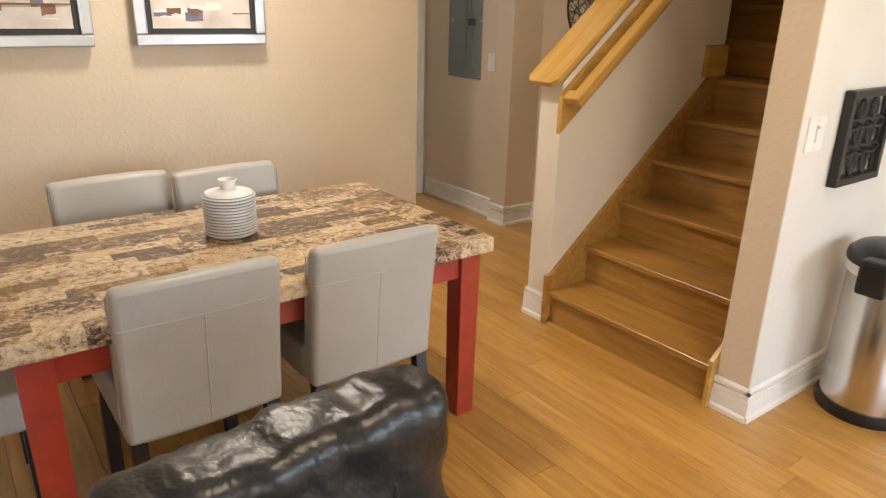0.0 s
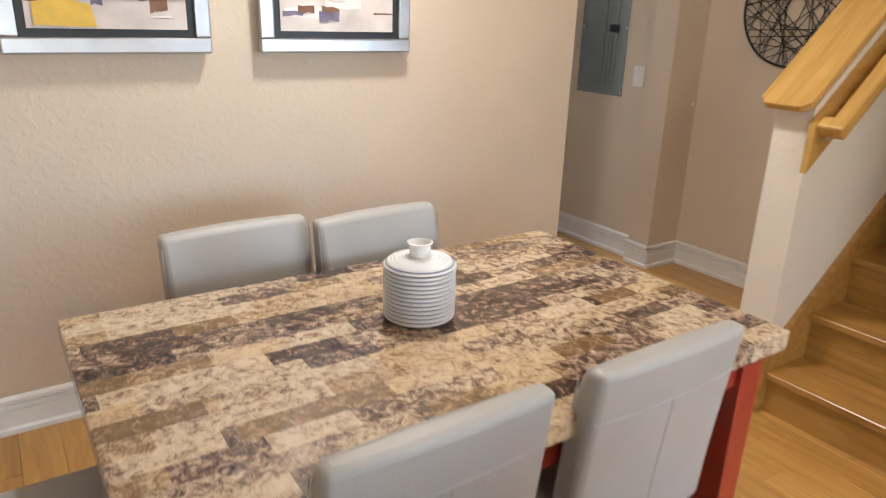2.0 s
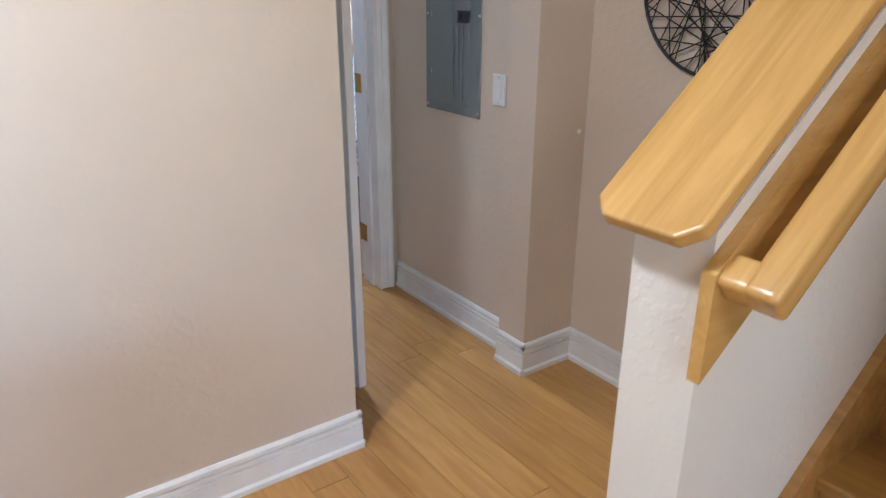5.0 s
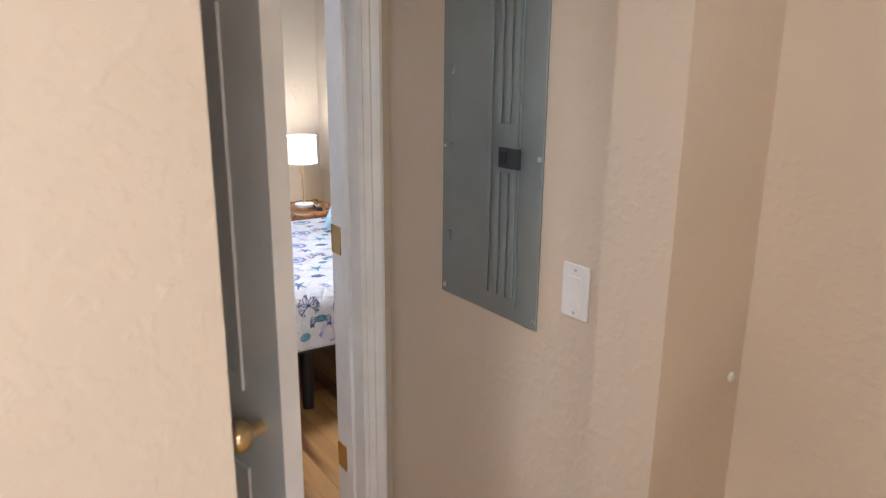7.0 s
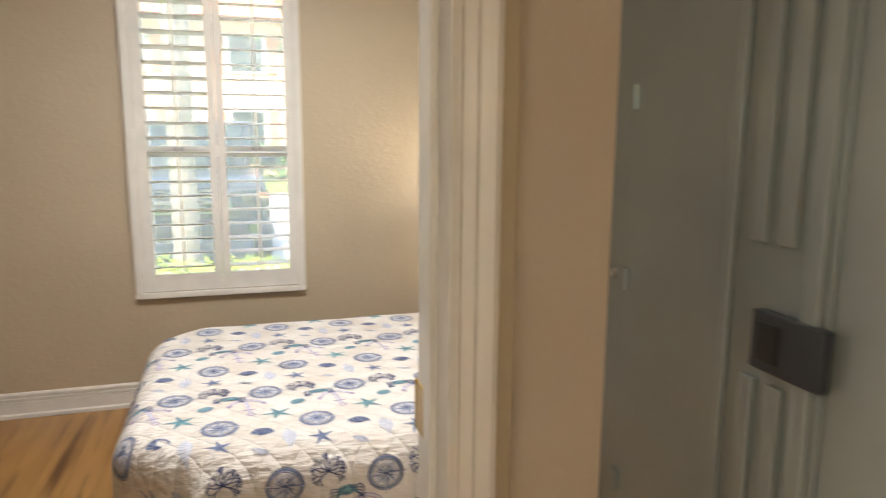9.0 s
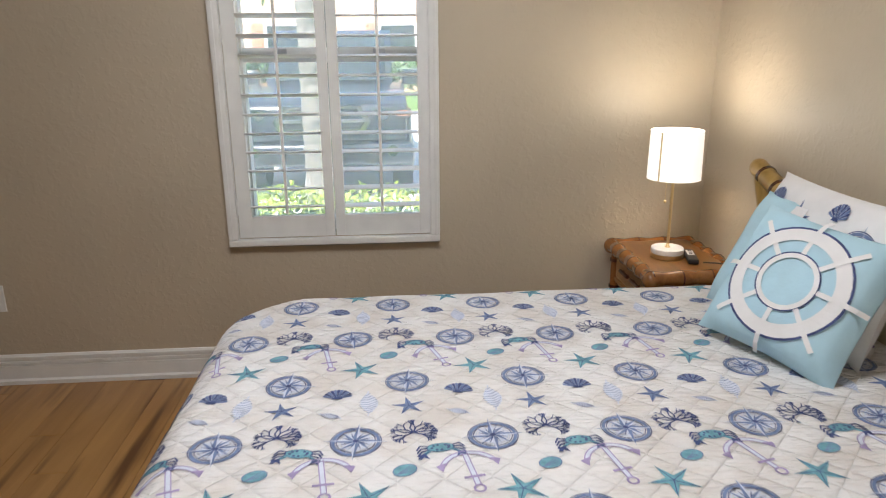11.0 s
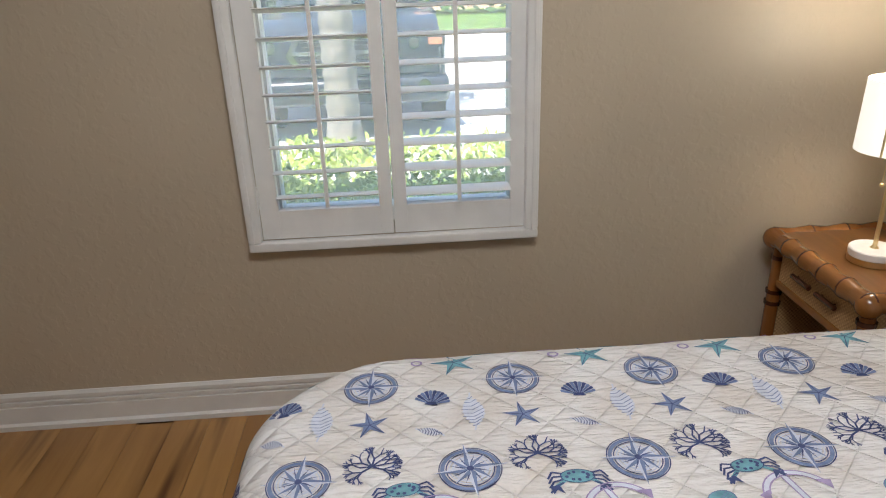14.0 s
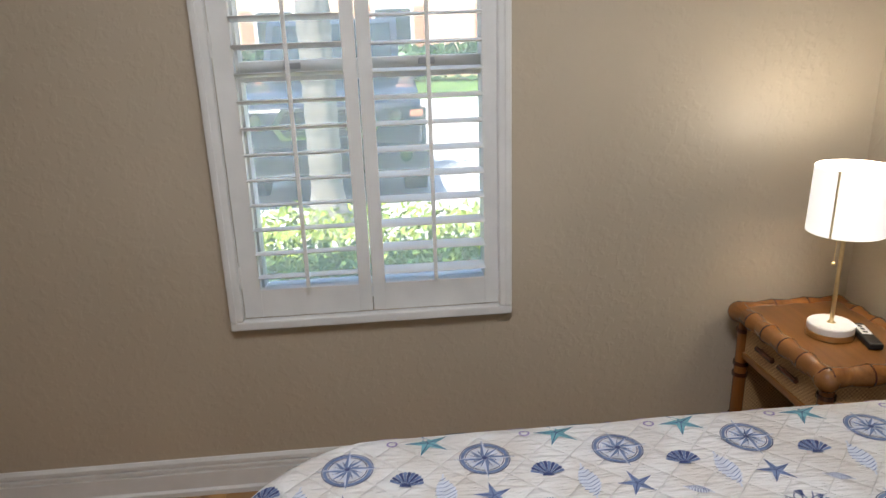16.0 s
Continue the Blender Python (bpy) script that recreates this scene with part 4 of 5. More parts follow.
def compass():
    p = Print()
    p.ring(0.043, 0.050, 1)
    p.ring(0.034, 0.0365, 2)
    p.ring(0.026, 0.031, 2)
    p.ring(0.051, 0.053, 0, 1)
    p.ring(0.039, 0.041, 0, 1)
    p.ring(0.022, 0.0235, 1, 1)
    for k in range(16):
        a = math.pi * k / 8
        r = (0.066 if k % 4 == 0 else 0.045 if k % 2 == 0 else 0.036)
        w = 0.0075 if k % 2 == 0 else 0.003
        tip = (r * math.cos(a), r * math.sin(a))
        for sgn, slot in ((1, 0 if k % 2 else 1), (-1, 2)):
            side = (0.012 * math.cos(a) - sgn * w * math.sin(a), 0.012 * math.sin(a) + sgn * w * math.cos(a))
            p.poly([(0, 0), side, tip], slot, 2 + (sgn > 0))
    p.ring(0.0, 0.006, 0, 5)
    return p


def starfish(slot, r):
    p = Print()
    for k in range(5):
        a = math.pi / 2 + 2 * math.pi * k / 5
        for sgn in (1, -1):
            b = a + sgn * math.pi / 5
            p.poly([(0, 0), (r * 0.3 * math.cos(b), r * 0.3 * math.sin(b)), (r * math.cos(a + 0.08), r * math.sin(a + 0.08))], slot)
        p.line([(0, 0), (0.9 * r * math.cos(a + 0.07), 0.9 * r * math.sin(a + 0.07))], 0.0016, 0, 1)
    return p


def scallop():
    p = Print()
    for k in range(11):
        a = math.pi * (0.08 + 0.84 * k / 10)
        tip = (0.030 * math.cos(a), -0.012 + 0.034 * math.sin(a))
        w = 0.0037
        p.poly([(0, -0.016), (tip[0] + w * math.sin(a), tip[1] - w * math.cos(a)), (tip[0] * 1.05, tip[1] + 0.002), (tip[0] - w * math.sin(a), tip[1] + w * math.cos(a))], 0 if k % 2 else 1)
    p.poly([(-0.012, -0.018), (0.012, -0.018), (0.006, -0.010), (-0.006, -0.010)], 0, 1)
    return p


def conch(size, slot, ink):
    p = Print()
    r = random.Random(3)
    for k in range(9):
        t = k / 8
        w = size * 0.32 * math.sin(math.pi * (0.12 + 0.75 * t)) ** 1.2
        y = size * (0.6 - 1.2 * t)
        p.ring(0, w, slot, 0, 12, w * 0.1, y, 0.5)
        p.line([(-w, y - 0.003), (0, y - w * 0.35), (w, y + 0.004)], 0.0014, ink, 1)
    p.line([(0, size * 0.6), (0.003, size * 0.85)], 0.003, slot)
    p.line([(0, -size * 0.6), (-0.004, -size * 0.85)], 0.003, slot)
    return p


def coral():
    p = Print()
    r = random.Random(8)

    def branch(x, y, a, L, w, depth):
        nx, ny = x + L * math.cos(a), y + L * math.sin(a)
        p.line([(x, y), (nx, ny)], w, 0)
        if depth:
            for da in (-0.55, 0.05, 0.6):
                if r.random() < 0.8:
                    branch(nx, ny, a + da + r.uniform(-0.2, 0.2), L * 0.72, w * 0.8, depth - 1)
    for a in (-0.5, 0.1, 0.7, 1.3, 1.9, 2.5, 3.1, 3.7):
        branch(0, -0.012, a, 0.018, 0.0032, 3)
    return p


def crab():
    p = Print()
    p.ring(0.0, 0.026, 3, 0, 20, 0, 0.0, 0.55)
    p.ring(0.024, 0.026, 0, 1, 20, 0, 0.0, 0.55)
    for sx in (-1, 1):
        for k in range(4):
            y = 0.006 - k * 0.006
            p.line([(sx * 0.022, y), (sx * 0.036, y + 0.004 - k * 0.004), (sx * 0.044, y - 0.010 - k * 0.003)], 0.0032, 0)
        p.line([(sx * 0.020, -0.008), (sx * 0.034, -0.020)], 0.006, 3)
        p.poly([(sx * 0.030, -0.016), (sx * 0.044, -0.020), (sx * 0.040, -0.034), (sx * 0.034, -0.026), (sx * 0.024, -0.034)], 0, 1)
    for k in range(9):
        a = 2.4 * k
        p.ring(0, 0.003, 0, 2, 6, 0.016 * math.cos(a), 0.008 * math.sin(a))
    return p


def anchor():
    p = Print()
    p.line([(0, 0.050), (0, -0.045)], 0.009, 2)
    for x in (-0.0045, 0.0045):
        p.line([(x, 0.050), (x, -0.045)], 0.002, 4, 1)
    p.line([(-0.018, -0.022), (0.018, -0.022)], 0.006, 4, 2)
    p.ring(0.007, 0.011, 4, 1, 18, 0, -0.055)
    arc = [(0.050 * math.sin(t), 0.0 + 0.050 * math.cos(t)) for t in np.linspace(-1.15, 1.15, 14)]
    p.line(arc, 0.008, 2)
    p.line([(x * 1.08, y * 1.08) for x, y in arc], 0.0022, 4, 1)
    p.line([(x * 0.9, y * 0.9) for x, y in arc], 0.0022, 4, 1)
    for sx in (-1, 1):
        p.poly([(sx * 0.038, 0.026), (sx * 0.058, 0.020), (sx * 0.049, 0.002)], 4, 2)
    return p


def oval_shell():
    p = Print()
    p.ring(0, 0.022, 3, 0, 18, 0, 0, 0.75)
    p.ring(0.020, 0.022, 1, 1, 18, 0, 0, 0.75)
    for k in range(5):
        p.line([(-0.018, -0.006), (0.018, -0.010 + k * 0.005)], 0.0012, 1, 1)
    return p


def lay(name, motif, u, v, turn, size=1.15):
    c, s = math.cos(radians(turn)), math.sin(radians(turn))
    bm = bmesh.new()
    hang_u, hang_v = BX0 + BR - 0.118 - HANG, BY0 + BR - 0.118 - HANG
    for pts, slot, level in motif.polys:
        at = [(u + size * (x * c - y * s), v + size * (x * s + y * c)) for x, y in pts]
        if any(a < hang_u or b < hang_v or a > BX1 - 0.01 or b > BY1 - BR + 0.3 for a, b in at):
            continue
        try:
            f = bm.faces.new([bm.verts.new(draped(a, b, 0.0015 + 0.0003 * level)) for a, b in at])
            f.material_index = slot
        except ValueError:
            continue
    if len(bm.faces):
        part(name, bm, SLOTS, quilt)
    else:
        bm.free()


rng = random.Random(11)
for row in range(-1, 7):
    y0 = 3.243 - 0.2635 * row
    x0 = 0.265 + (0.160 if row % 2 else 0.0) + 0.015 * row - 0.58
    for col in range(8):
        cx = x0 + 0.2905 * col
        j = lambda: rng.uniform(-6, 6)
        lay("compass_print", compass(), cx, y0, j(), 1.03)
        if row % 2 == 0:
            lay("shell_print", scallop(), cx + 0.123, y0 - 0.052, j() - 8)
            lay("conch_print", conch(0.06, 2, 1), cx + 0.197, y0 - 0.10, j())
            lay("starfish_print", starfish(1, 0.036), cx, y0 - 0.12, j() + 8)
            lay("conch_print", conch(0.030, 2, 0), cx + 0.112, y0 - 0.153, 70)
            lay("coral_print", coral(), cx + 0.006, y0 - 0.222, j())
        else:
            lay("crab_print", crab(), cx - 0.115, y0 - 0.036, j())
            lay("oval_shell_print", oval_shell(), cx + 0.10, y0 - 0.108, 20)
            lay("anchor_print", anchor(), cx - 0.06, y0 - 0.118, 14 + j())
            lay("starfish_print", starfish(3, 0.046), cx + 0.03, y0 - 0.187, 12 + j())


def pole(bm, pts, r, n=12):
    for a, c in zip(pts, pts[1:]):
        tube(bm, a, c, r, n=n)
        bmesh.ops.create_uvsphere(bm, u_segments=n, v_segments=8, radius=r * 1.02, matrix=Matrix.Translation(c))


# bamboo headboard
head = thing("headboard", "golden bamboo headboard with angled pole ends", "headboard")
for s in (1, -1):
    yc = 2.70
    bm = bmesh.new()
    tube(bm, (1.905, yc + s * 0.76, 0), (1.905, yc + s * 0.76, 0.80), 0.028)
    tube(bm, (1.905, yc + s * 0.76, 0.80), (1.895, yc + s * 0.81, 0.975), 0.029, 0.032)
    part("post", bm, BAMBOOPOLE, head, smooth=True)
    bm = bmesh.new()
    tube(bm, (1.893, yc + s * 0.84, 0.995), (1.905, yc + s * 0.60, 0.90), 0.034, 0.034)
    bmesh.ops.create_uvsphere(bm, u_segments=14, v_segments=10, radius=0.034, matrix=Matrix.Translation((1.893, yc + s * 0.84, 0.995)))
    part("top_pole", bm, BAMBOOPOLE, head, smooth=True)
    for t in (0.2, 0.55):
        c = Vector((1.893, yc + s * 0.84, 0.995)).lerp(Vector((1.905, yc + s * 0.60, 0.90)), t)
        dirn = Vector((0.012, -s * 0.24, -0.095)).normalized()
        bm = bmesh.new()
        tube(bm, c - dirn * 0.006, c + dirn * 0.006, 0.037)
        part("binding", bm, RATTAND, head, smooth=True)
bm = bmesh.new()
tube(bm, (1.905, 2.1, 0.90), (1.905, 3.3, 0.90), 0.032)
part("rail", bm, BAMBOOPOLE, head, smooth=True)
bm = bmesh.new()
tube(bm, (1.91, 1.95, 0.55), (1.91, 3.45, 0.55), 0.025)
part("rail", bm, BAMBOOPOLE, head, smooth=True)


def pillow(w, h, t, seed):
    """A stuffed square in its own x-z plane, with peaked corners."""
    bm = bmesh.new()
    n = 18
    sides = []
    for sgn in (1, -1):
        g = []
        for i in range(n + 1):
            line = []
            for j in range(n + 1):
                u, v = -1 + 2 * i / n, -1 + 2 * j / n
                pinch = 1 - 0.07 * (1 - v * v) * abs(u) ** 3
                pinch2 = 1 - 0.07 * (1 - u * u) * abs(v) ** 3
                puff = (max(0, 1 - u ** 4) * max(0, 1 - v ** 4)) ** 0.5
                wr = 0.006 * noise.noise(Vector((u * 3 + seed, v * 3, sgn)))
                line.append(bm.verts.new((u * w / 2 * pinch, -sgn * (t / 2 * puff + wr * puff), v * h / 2 * pinch2)))
            g.append(line)
        sides.append(g)
        for i in range(n):
            for j in range(n):
                q = (g[i][j], g[i + 1][j], g[i + 1][j + 1], g[i][j + 1])
                bm.faces.new(q if sgn > 0 else q[::-1])
    bmesh.ops.remove_doubles(bm, verts=bm.verts[:], dist=0.0005)
    return bm


def puff_y(x, z, w, h, t):
    u, v = max(-1, min(1, 2 * x / w)), max(-1, min(1, 2 * z / h))
    return -(t / 2 * (max(0, 1 - u ** 4) * max(0, 1 - v ** 4)) ** 0.5) - 0.004


def print_on(parent, w, h, t, motif, name, mats):
    bm = bmesh.new()
    for pts, slot, level in motif.polys:
        f = bm.faces.new([bm.verts.new((x, puff_y(x, z, w, h, t) - 0.0008 * level, z)) for x, z in pts])
        f.material_index = slot
    part(name, bm, mats, parent)


wheel = Print()
wheel.ring(0.115, 0.150, 0, 0, 40)
wheel.ring(0.150, 0.156, 1, 0, 40)
wheel.ring(0.065, 0.078, 0, 0, 30)
wheel.ring(0.078, 0.082, 1, 0, 30)
for k in range(8):
    a = 2 * math.pi * k / 8
    for r in np.linspace(0.08, 0.175, 6):
        wheel.line([(r * math.cos(a), r * math.sin(a)), ((r + 0.02) * math.cos(a), (r + 0.02) * math.sin(a))], 0.013, 0, 1)
PW = 0.40
p1 = part("wheel_pillow", pillow(PW, PW, 0.15, 1), AQUA, None, smooth=True)
p1.matrix_basis = pose(1.62, 2.79, 0.80, -33, 6, -64)
tagged(p1, "light blue throw pillow printed with a ship's wheel", "pillow")
print_on(p1, PW, PW, 0.15, wheel, "wheel_print", [PILLOWWHITE, NAVY])
tower = Print()
for i in range(7):
    z0, z1 = -0.16 + i * 0.045, -0.16 + (i + 1) * 0.045
    tower.poly([(-0.05 + i * 0.004, z0), (0.05 - i * 0.004, z0), (0.046 - i * 0.004, z1), (-0.046 + i * 0.004, z1)], 0)
    tower.line([(-0.05 + i * 0.004, z0), (0.05 - i * 0.004, z0)], 0.004, 1, 1)
p2 = part("lighthouse_pillow", pillow(PW, PW, 0.14, 4), AQUA, None, smooth=True)
p2.matrix_basis = pose(1.735, 3.04, 0.80, -32, 0, -74)
tagged(p2, "light blue throw pillow printed with a white lighthouse", "pillow")
print_on(p2, PW, PW, 0.14, tower, "tower_print", [PILLOWWHITE, STITCH])
p3 = part("sham_pillow", pillow(0.66, 0.42, 0.14, 7), PILLOWWHITE, None, smooth=True)
p3.matrix_basis = pose(1.79, 2.98, 0.825, -20, 0, -90)
tagged(p3, "white pillow printed with blue shells against the headboard", "pillow")
for x, z, m in ((-0.22, 0.13, scallop()), (-0.08, 0.08, starfish(1, 0.05)), (0.08, 0.14, scallop()), (-0.25, -0.02, coral()), (0.2, 0.05, compass())):
    sh = Print()
    sh.polys = [([(a * 1.3 + x, b * 1.3 + z) for a, b in pts], s, l) for pts, s, l in m.polys]
    print_on(p3, 0.66, 0.42, 0.14, sh, "shell_print", SLOTS)

# nightstand
NX0, NX1, NY0, NY1, NZ = 1.505, 1.885, 3.515, 4.02, 0.605
ns = thing("nightstand", "honey rattan nightstand with cane drawer and bamboo edge", "nightstand")
part("top_board", box(NX0 + 0.03, NX1 - 0.03, NY0 + 0.03, NY1 - 0.03, NZ - 0.025, NZ - 0.002), HONEY, ns)
for a, c in (((NX0 + 0.018, NY0 + 0.02), (NX0 + 0.018, NY1 - 0.02)), ((NX1 - 0.018, NY0 + 0.02), (NX1 - 0.018, NY1 - 0.02)), ((NX0 + 0.02, NY0 + 0.018), (NX1 - 0.02, NY0 + 0.018)), ((NX0 + 0.02, NY1 - 0.018), (NX1 - 0.02, NY1 - 0.018))):
    p, q = Vector((*a, NZ - 0.022)), Vector((*c, NZ - 0.022))
    n = max(3, round((q - p).length / 0.1))
    for i in range(n):
        u, v = p.lerp(q, i / n), p.lerp(q, (i + 1) / n)
        m = (u + v) / 2
        bm = bmesh.new()
        tube(bm, u, m, 0.032, 0.026, 14)
        tube(bm, m, v, 0.026, 0.032, 14)
        seg = part("edge_pole", bm, RATTANX, ns, smooth=True)
        w = (q - p).normalized() * 0.0025
        bm = bmesh.new()
        tube(bm, u - w, u + w, 0.0325, n=14)
        part("node", bm, RATTAND, seg, smooth=True)
for x in (NX0 + 0.018, NX1 - 0.018):
    for y in (NY0 + 0.018, NY1 - 0.018):
        bm = bmesh.new()
        bmesh.ops.create_uvsphere(bm, u_segments=16, v_segments=10, radius=0.035, matrix=Matrix.Translation((x, y, NZ - 0.026)))
        part("corner_knob", bm, RATTANX, ns, smooth=True)
for x in (NX0 + 0.035, NX1 - 0.035):
    for y in (NY0 + 0.035, NY1 - 0.035):
        bm = bmesh.new()
        tube(bm, (x, y, 0), (x, y, NZ - 0.03), 0.021)
        leg = part("leg", bm, RATTAN, ns, smooth=True)
        for z in (0.05, 0.2, 0.36, 0.40, 0.52):
            bm = bmesh.new()
            tube(bm, (x, y, z - 0.006), (x, y, z + 0.006), 0.026)
            part("node", bm, RATTAND, leg, smooth=True)
part("drawer", box(NX0 + 0.03, NX0 + 0.045, NY0 + 0.06, NY1 - 0.06, 0.45, 0.55), CANE, ns, "woven cane drawer front")
part("drawer_rail", box(NX0 + 0.025, NX0 + 0.05, NY0 + 0.05, NY1 - 0.05, 0.425, 0.449, 0.006), RATTANX, ns)
part("side_panel", box(NX0 + 0.05, NX1 - 0.05, NY0 + 0.03, NY0 + 0.042, 0.15, 0.55), CANE, ns, "woven cane side")
part("side_panel", box(NX0 + 0.05, NX1 - 0.05, NY1 - 0.042, NY1 - 0.03, 0.15, 0.55), CANE, ns)
part("back_panel", box(NX1 - 0.045, NX1 - 0.035, NY0 + 0.05, NY1 - 0.05, 0.12, 0.57), HONEY, ns)
part("shelf", box(NX0 + 0.04, NX1 - 0.04, NY0 + 0.05, NY1 - 0.05, 0.14, 0.16), HONEY, ns)
for y in (NY0 + 0.19, NY1 - 0.19):
    bm = bmesh.new()
    tube(bm, (NX0 + 0.018, y - 0.045, 0.505), (NX0 + 0.018, y + 0.045, 0.505), 0.008)
    for dy in (-0.03, 0.03):
        tube(bm, (NX0 + 0.018, y + dy, 0.505), (NX0 + 0.03, y + dy, 0.505), 0.005)
    part("handle", bm, RATTAND, ns, smooth=True)

# lamp
lamp = thing("table_lamp", "lit table lamp with white drum shade, brass stem and stone base", "lamp", at=pose(1.665, 3.745, NZ))
part("foot", lathe([(0.064, 0.0), (0.064, 0.016), (0.060, 0.017)], 40), GOLD, lamp, smooth=True)
part("base", lathe([(0.063, 0.0172), (0.064, 0.02), (0.064, 0.036), (0.061, 0.039), (0.0, 0.039)], 40), STONE, lamp, "white stone disc", True)
part("stem", lathe([(0.012, 0.039), (0.006, 0.046), (0.006, 0.42), (0.0, 0.421)], 16), GOLD, lamp, smooth=True)
bm = bmesh.new()
n = 48
for sgn, off in ((1, 0.0), (-1, -0.003)):
    lo = [bm.verts.new(((0.102 + off) * math.cos(2 * math.pi * i / n), (0.102 + off) * math.sin(2 * math.pi * i / n), 0.318)) for i in range(n)]
    hi = [bm.verts.new(((0.099 + off) * math.cos(2 * math.pi * i / n), (0.099 + off) * math.sin(2 * math.pi * i / n), 0.505)) for i in range(n)]
    for i in range(n):
        q = (lo[i], lo[(i + 1) % n], hi[(i + 1) % n], hi[i])
        bm.faces.new(q if sgn > 0 else q[::-1])
part("shade", bm, SHADE, lamp, "white linen drum shade, lit", True)
bm = bmesh.new()
bmesh.ops.create_uvsphere(bm, u_segments=16, v_segments=12, radius=0.028, matrix=Matrix.Translation((0, 0, 0.44)))
part("bulb", bm, BULB, lamp, smooth=True)
bm = bmesh.new()
a = radians(215)
tube(bm, (0.1025 * math.cos(a), 0.1025 * math.sin(a), 0.319), (0.0997 * math.cos(a), 0.0997 * math.sin(a), 0.504), 0.003, n=6)
part("shade_seam", bm, GOLD, lamp)
bm = bmesh.new()
tube(bm, (-0.035, -0.02, 0.40), (-0.035, -0.02, 0.235), 0.001, n=6)
bmesh.ops.create_uvsphere(bm, u_segments=12, v_segments=8, radius=0.006, matrix=Matrix.Translation((-0.035, -0.02, 0.23)))
part("pull_chain", bm, GOLD, lamp, smooth=True)
glow = new("lamp_light", bpy.data.lights.new("lamp_light", "POINT"))
glow.data.energy, glow.data.color, glow.data.shadow_soft_size = 1.15, (1, 0.93, 0.82), 0.06
glow.location = (1.665, 3.745, NZ + 0.49)

remote = thing("remote_control", "black remote control with a pale label on the nightstand", "remote control", at=pose(1.745, 3.70, NZ - 0.001, 0, 0, -105))
part("body", box(-0.075, 0.075, -0.02, 0.02, 0.0, 0.02, 0.006, 3), BLACK, remote, smooth=True)
part("label_sticker", box(-0.055, 0.01, -0.014, 0.014, 0.0203, 0.0208), STONE, remote)
for k in range(3):
    part("button", box(-0.05 + k * 0.02, -0.04 + k * 0.02, -0.006, 0.006, 0.021, 0.0215), BLACK, remote)
bm = bmesh.new()
pts = [(1.765, 3.63, NZ + 0.006), (1.80, 3.60, NZ + 0.012), (1.835, 3.56, NZ + 0.016), (1.86, 3.505, NZ - 0.01), (1.862, 3.49, NZ - 0.12), (1.862, 3.488, 0.02)]
for a, c in zip(pts, pts[1:]):
    tube(bm, a, c, 0.003, n=8)
cord = tagged(part("power_cord", bm, BLACK), "black cord trailing over the nightstand edge", "cord")

# dresser
DX0, DX1, DY0, DY1, DZ = -1.02, -0.49, 1.50, 2.73, 0.78
dr = thing("dresser", "dark rattan dresser with woven cane drawers", "dresser")
part("top_board", box(DX0, DX1 - 0.015, DY0, DY1 - 0.015, DZ - 0.03, DZ - 0.003), HONEY, dr)
part("carcass", box(DX0 + 0.01, DX1 - 0.05, DY0 + 0.03, DY1 - 0.03, 0.08, DZ - 0.031), RATTAN, dr)


def bound_pole(p, q, r, name, parent, step=0.1):
    p, q = Vector(p), Vector(q)
    bm = bmesh.new()
    tube(bm, p, q, r, n=14)
    ob = part(name, bm, RATTANX, parent, smooth=True)
    k = max(2, round((q - p).length / step))
    w = (q - p).normalized() * 0.004
    for i in range(k + 1):
        c = p.lerp(q, i / k)
        bm = bmesh.new()
        tube(bm, c - w, c + w, r * 1.12, n=14)
        part("node", bm, RATTAND, ob, smooth=True)


bound_pole((DX1 - 0.008, DY0, DZ - 0.018), (DX1 - 0.008, DY1 - 0.01, DZ - 0.018), 0.017, "edge_pole", dr)
bound_pole((DX0, DY1 - 0.008, DZ - 0.018), (DX1 - 0.01, DY1 - 0.008, DZ - 0.018), 0.017, "edge_pole", dr)
bm = bmesh.new()
bmesh.ops.create_uvsphere(bm, u_segments=16, v_segments=10, radius=0.023, matrix=Matrix.Translation((DX1 - 0.008, DY1 - 0.008, DZ - 0.017)))
part("corner_knob", bm, RATTANX, dr, smooth=True)
for y in (DY0 + 0.02, DY1 - 0.022):
    bound_pole((DX1 - 0.02, y, 0), (DX1 - 0.02, y, DZ - 0.03), 0.022, "post", dr, 0.11)
    bound_pole((DX1 - 0.045, y - 0.03 if y > 2 else y + 0.03, 0.06), (DX1 - 0.045, y - 0.03 if y > 2 else y + 0.03, DZ - 0.03), 0.014, "inner_post", dr, 0.06)
for i in range(4):
    z0 = 0.085 + i * 0.166
    d = part("drawer", box(DX1 - 0.049, DX1 - 0.035, DY0 + 0.06, DY1 - 0.06, z0 + 0.022, z0 + 0.145), CANE, dr, "woven cane drawer front")
    for y in (DY0 + 0.30, DY1 - 0.20, (DY0 + DY1) / 2 + 0.05):
        bm = bmesh.new()
        tube(bm, (DX1 - 0.008, y - 0.05, z0 + 0.085), (DX1 - 0.008, y + 0.05, z0 + 0.085), 0.008)
        for dy in (-0.03, 0.03):
            tube(bm, (DX1 - 0.036, y + dy, z0 + 0.085), (DX1 - 0.004, y + dy, z0 + 0.085), 0.006)
        part("handle", bm, GOLD, d, "brass bamboo-shaped handle", True)
    bound_pole((DX1 - 0.028, DY0 + 0.06, z0 + 0.012), (DX1 - 0.028, DY1 - 0.06, z0 + 0.012), 0.011, "drawer_rail", dr, 0.14)
    bound_pole((DX1 - 0.026, DY0 + 0.06, z0 - 0.008), (DX1 - 0.026, DY1 - 0.06, z0 - 0.008), 0.008, "drawer_rail", dr, 0.14)

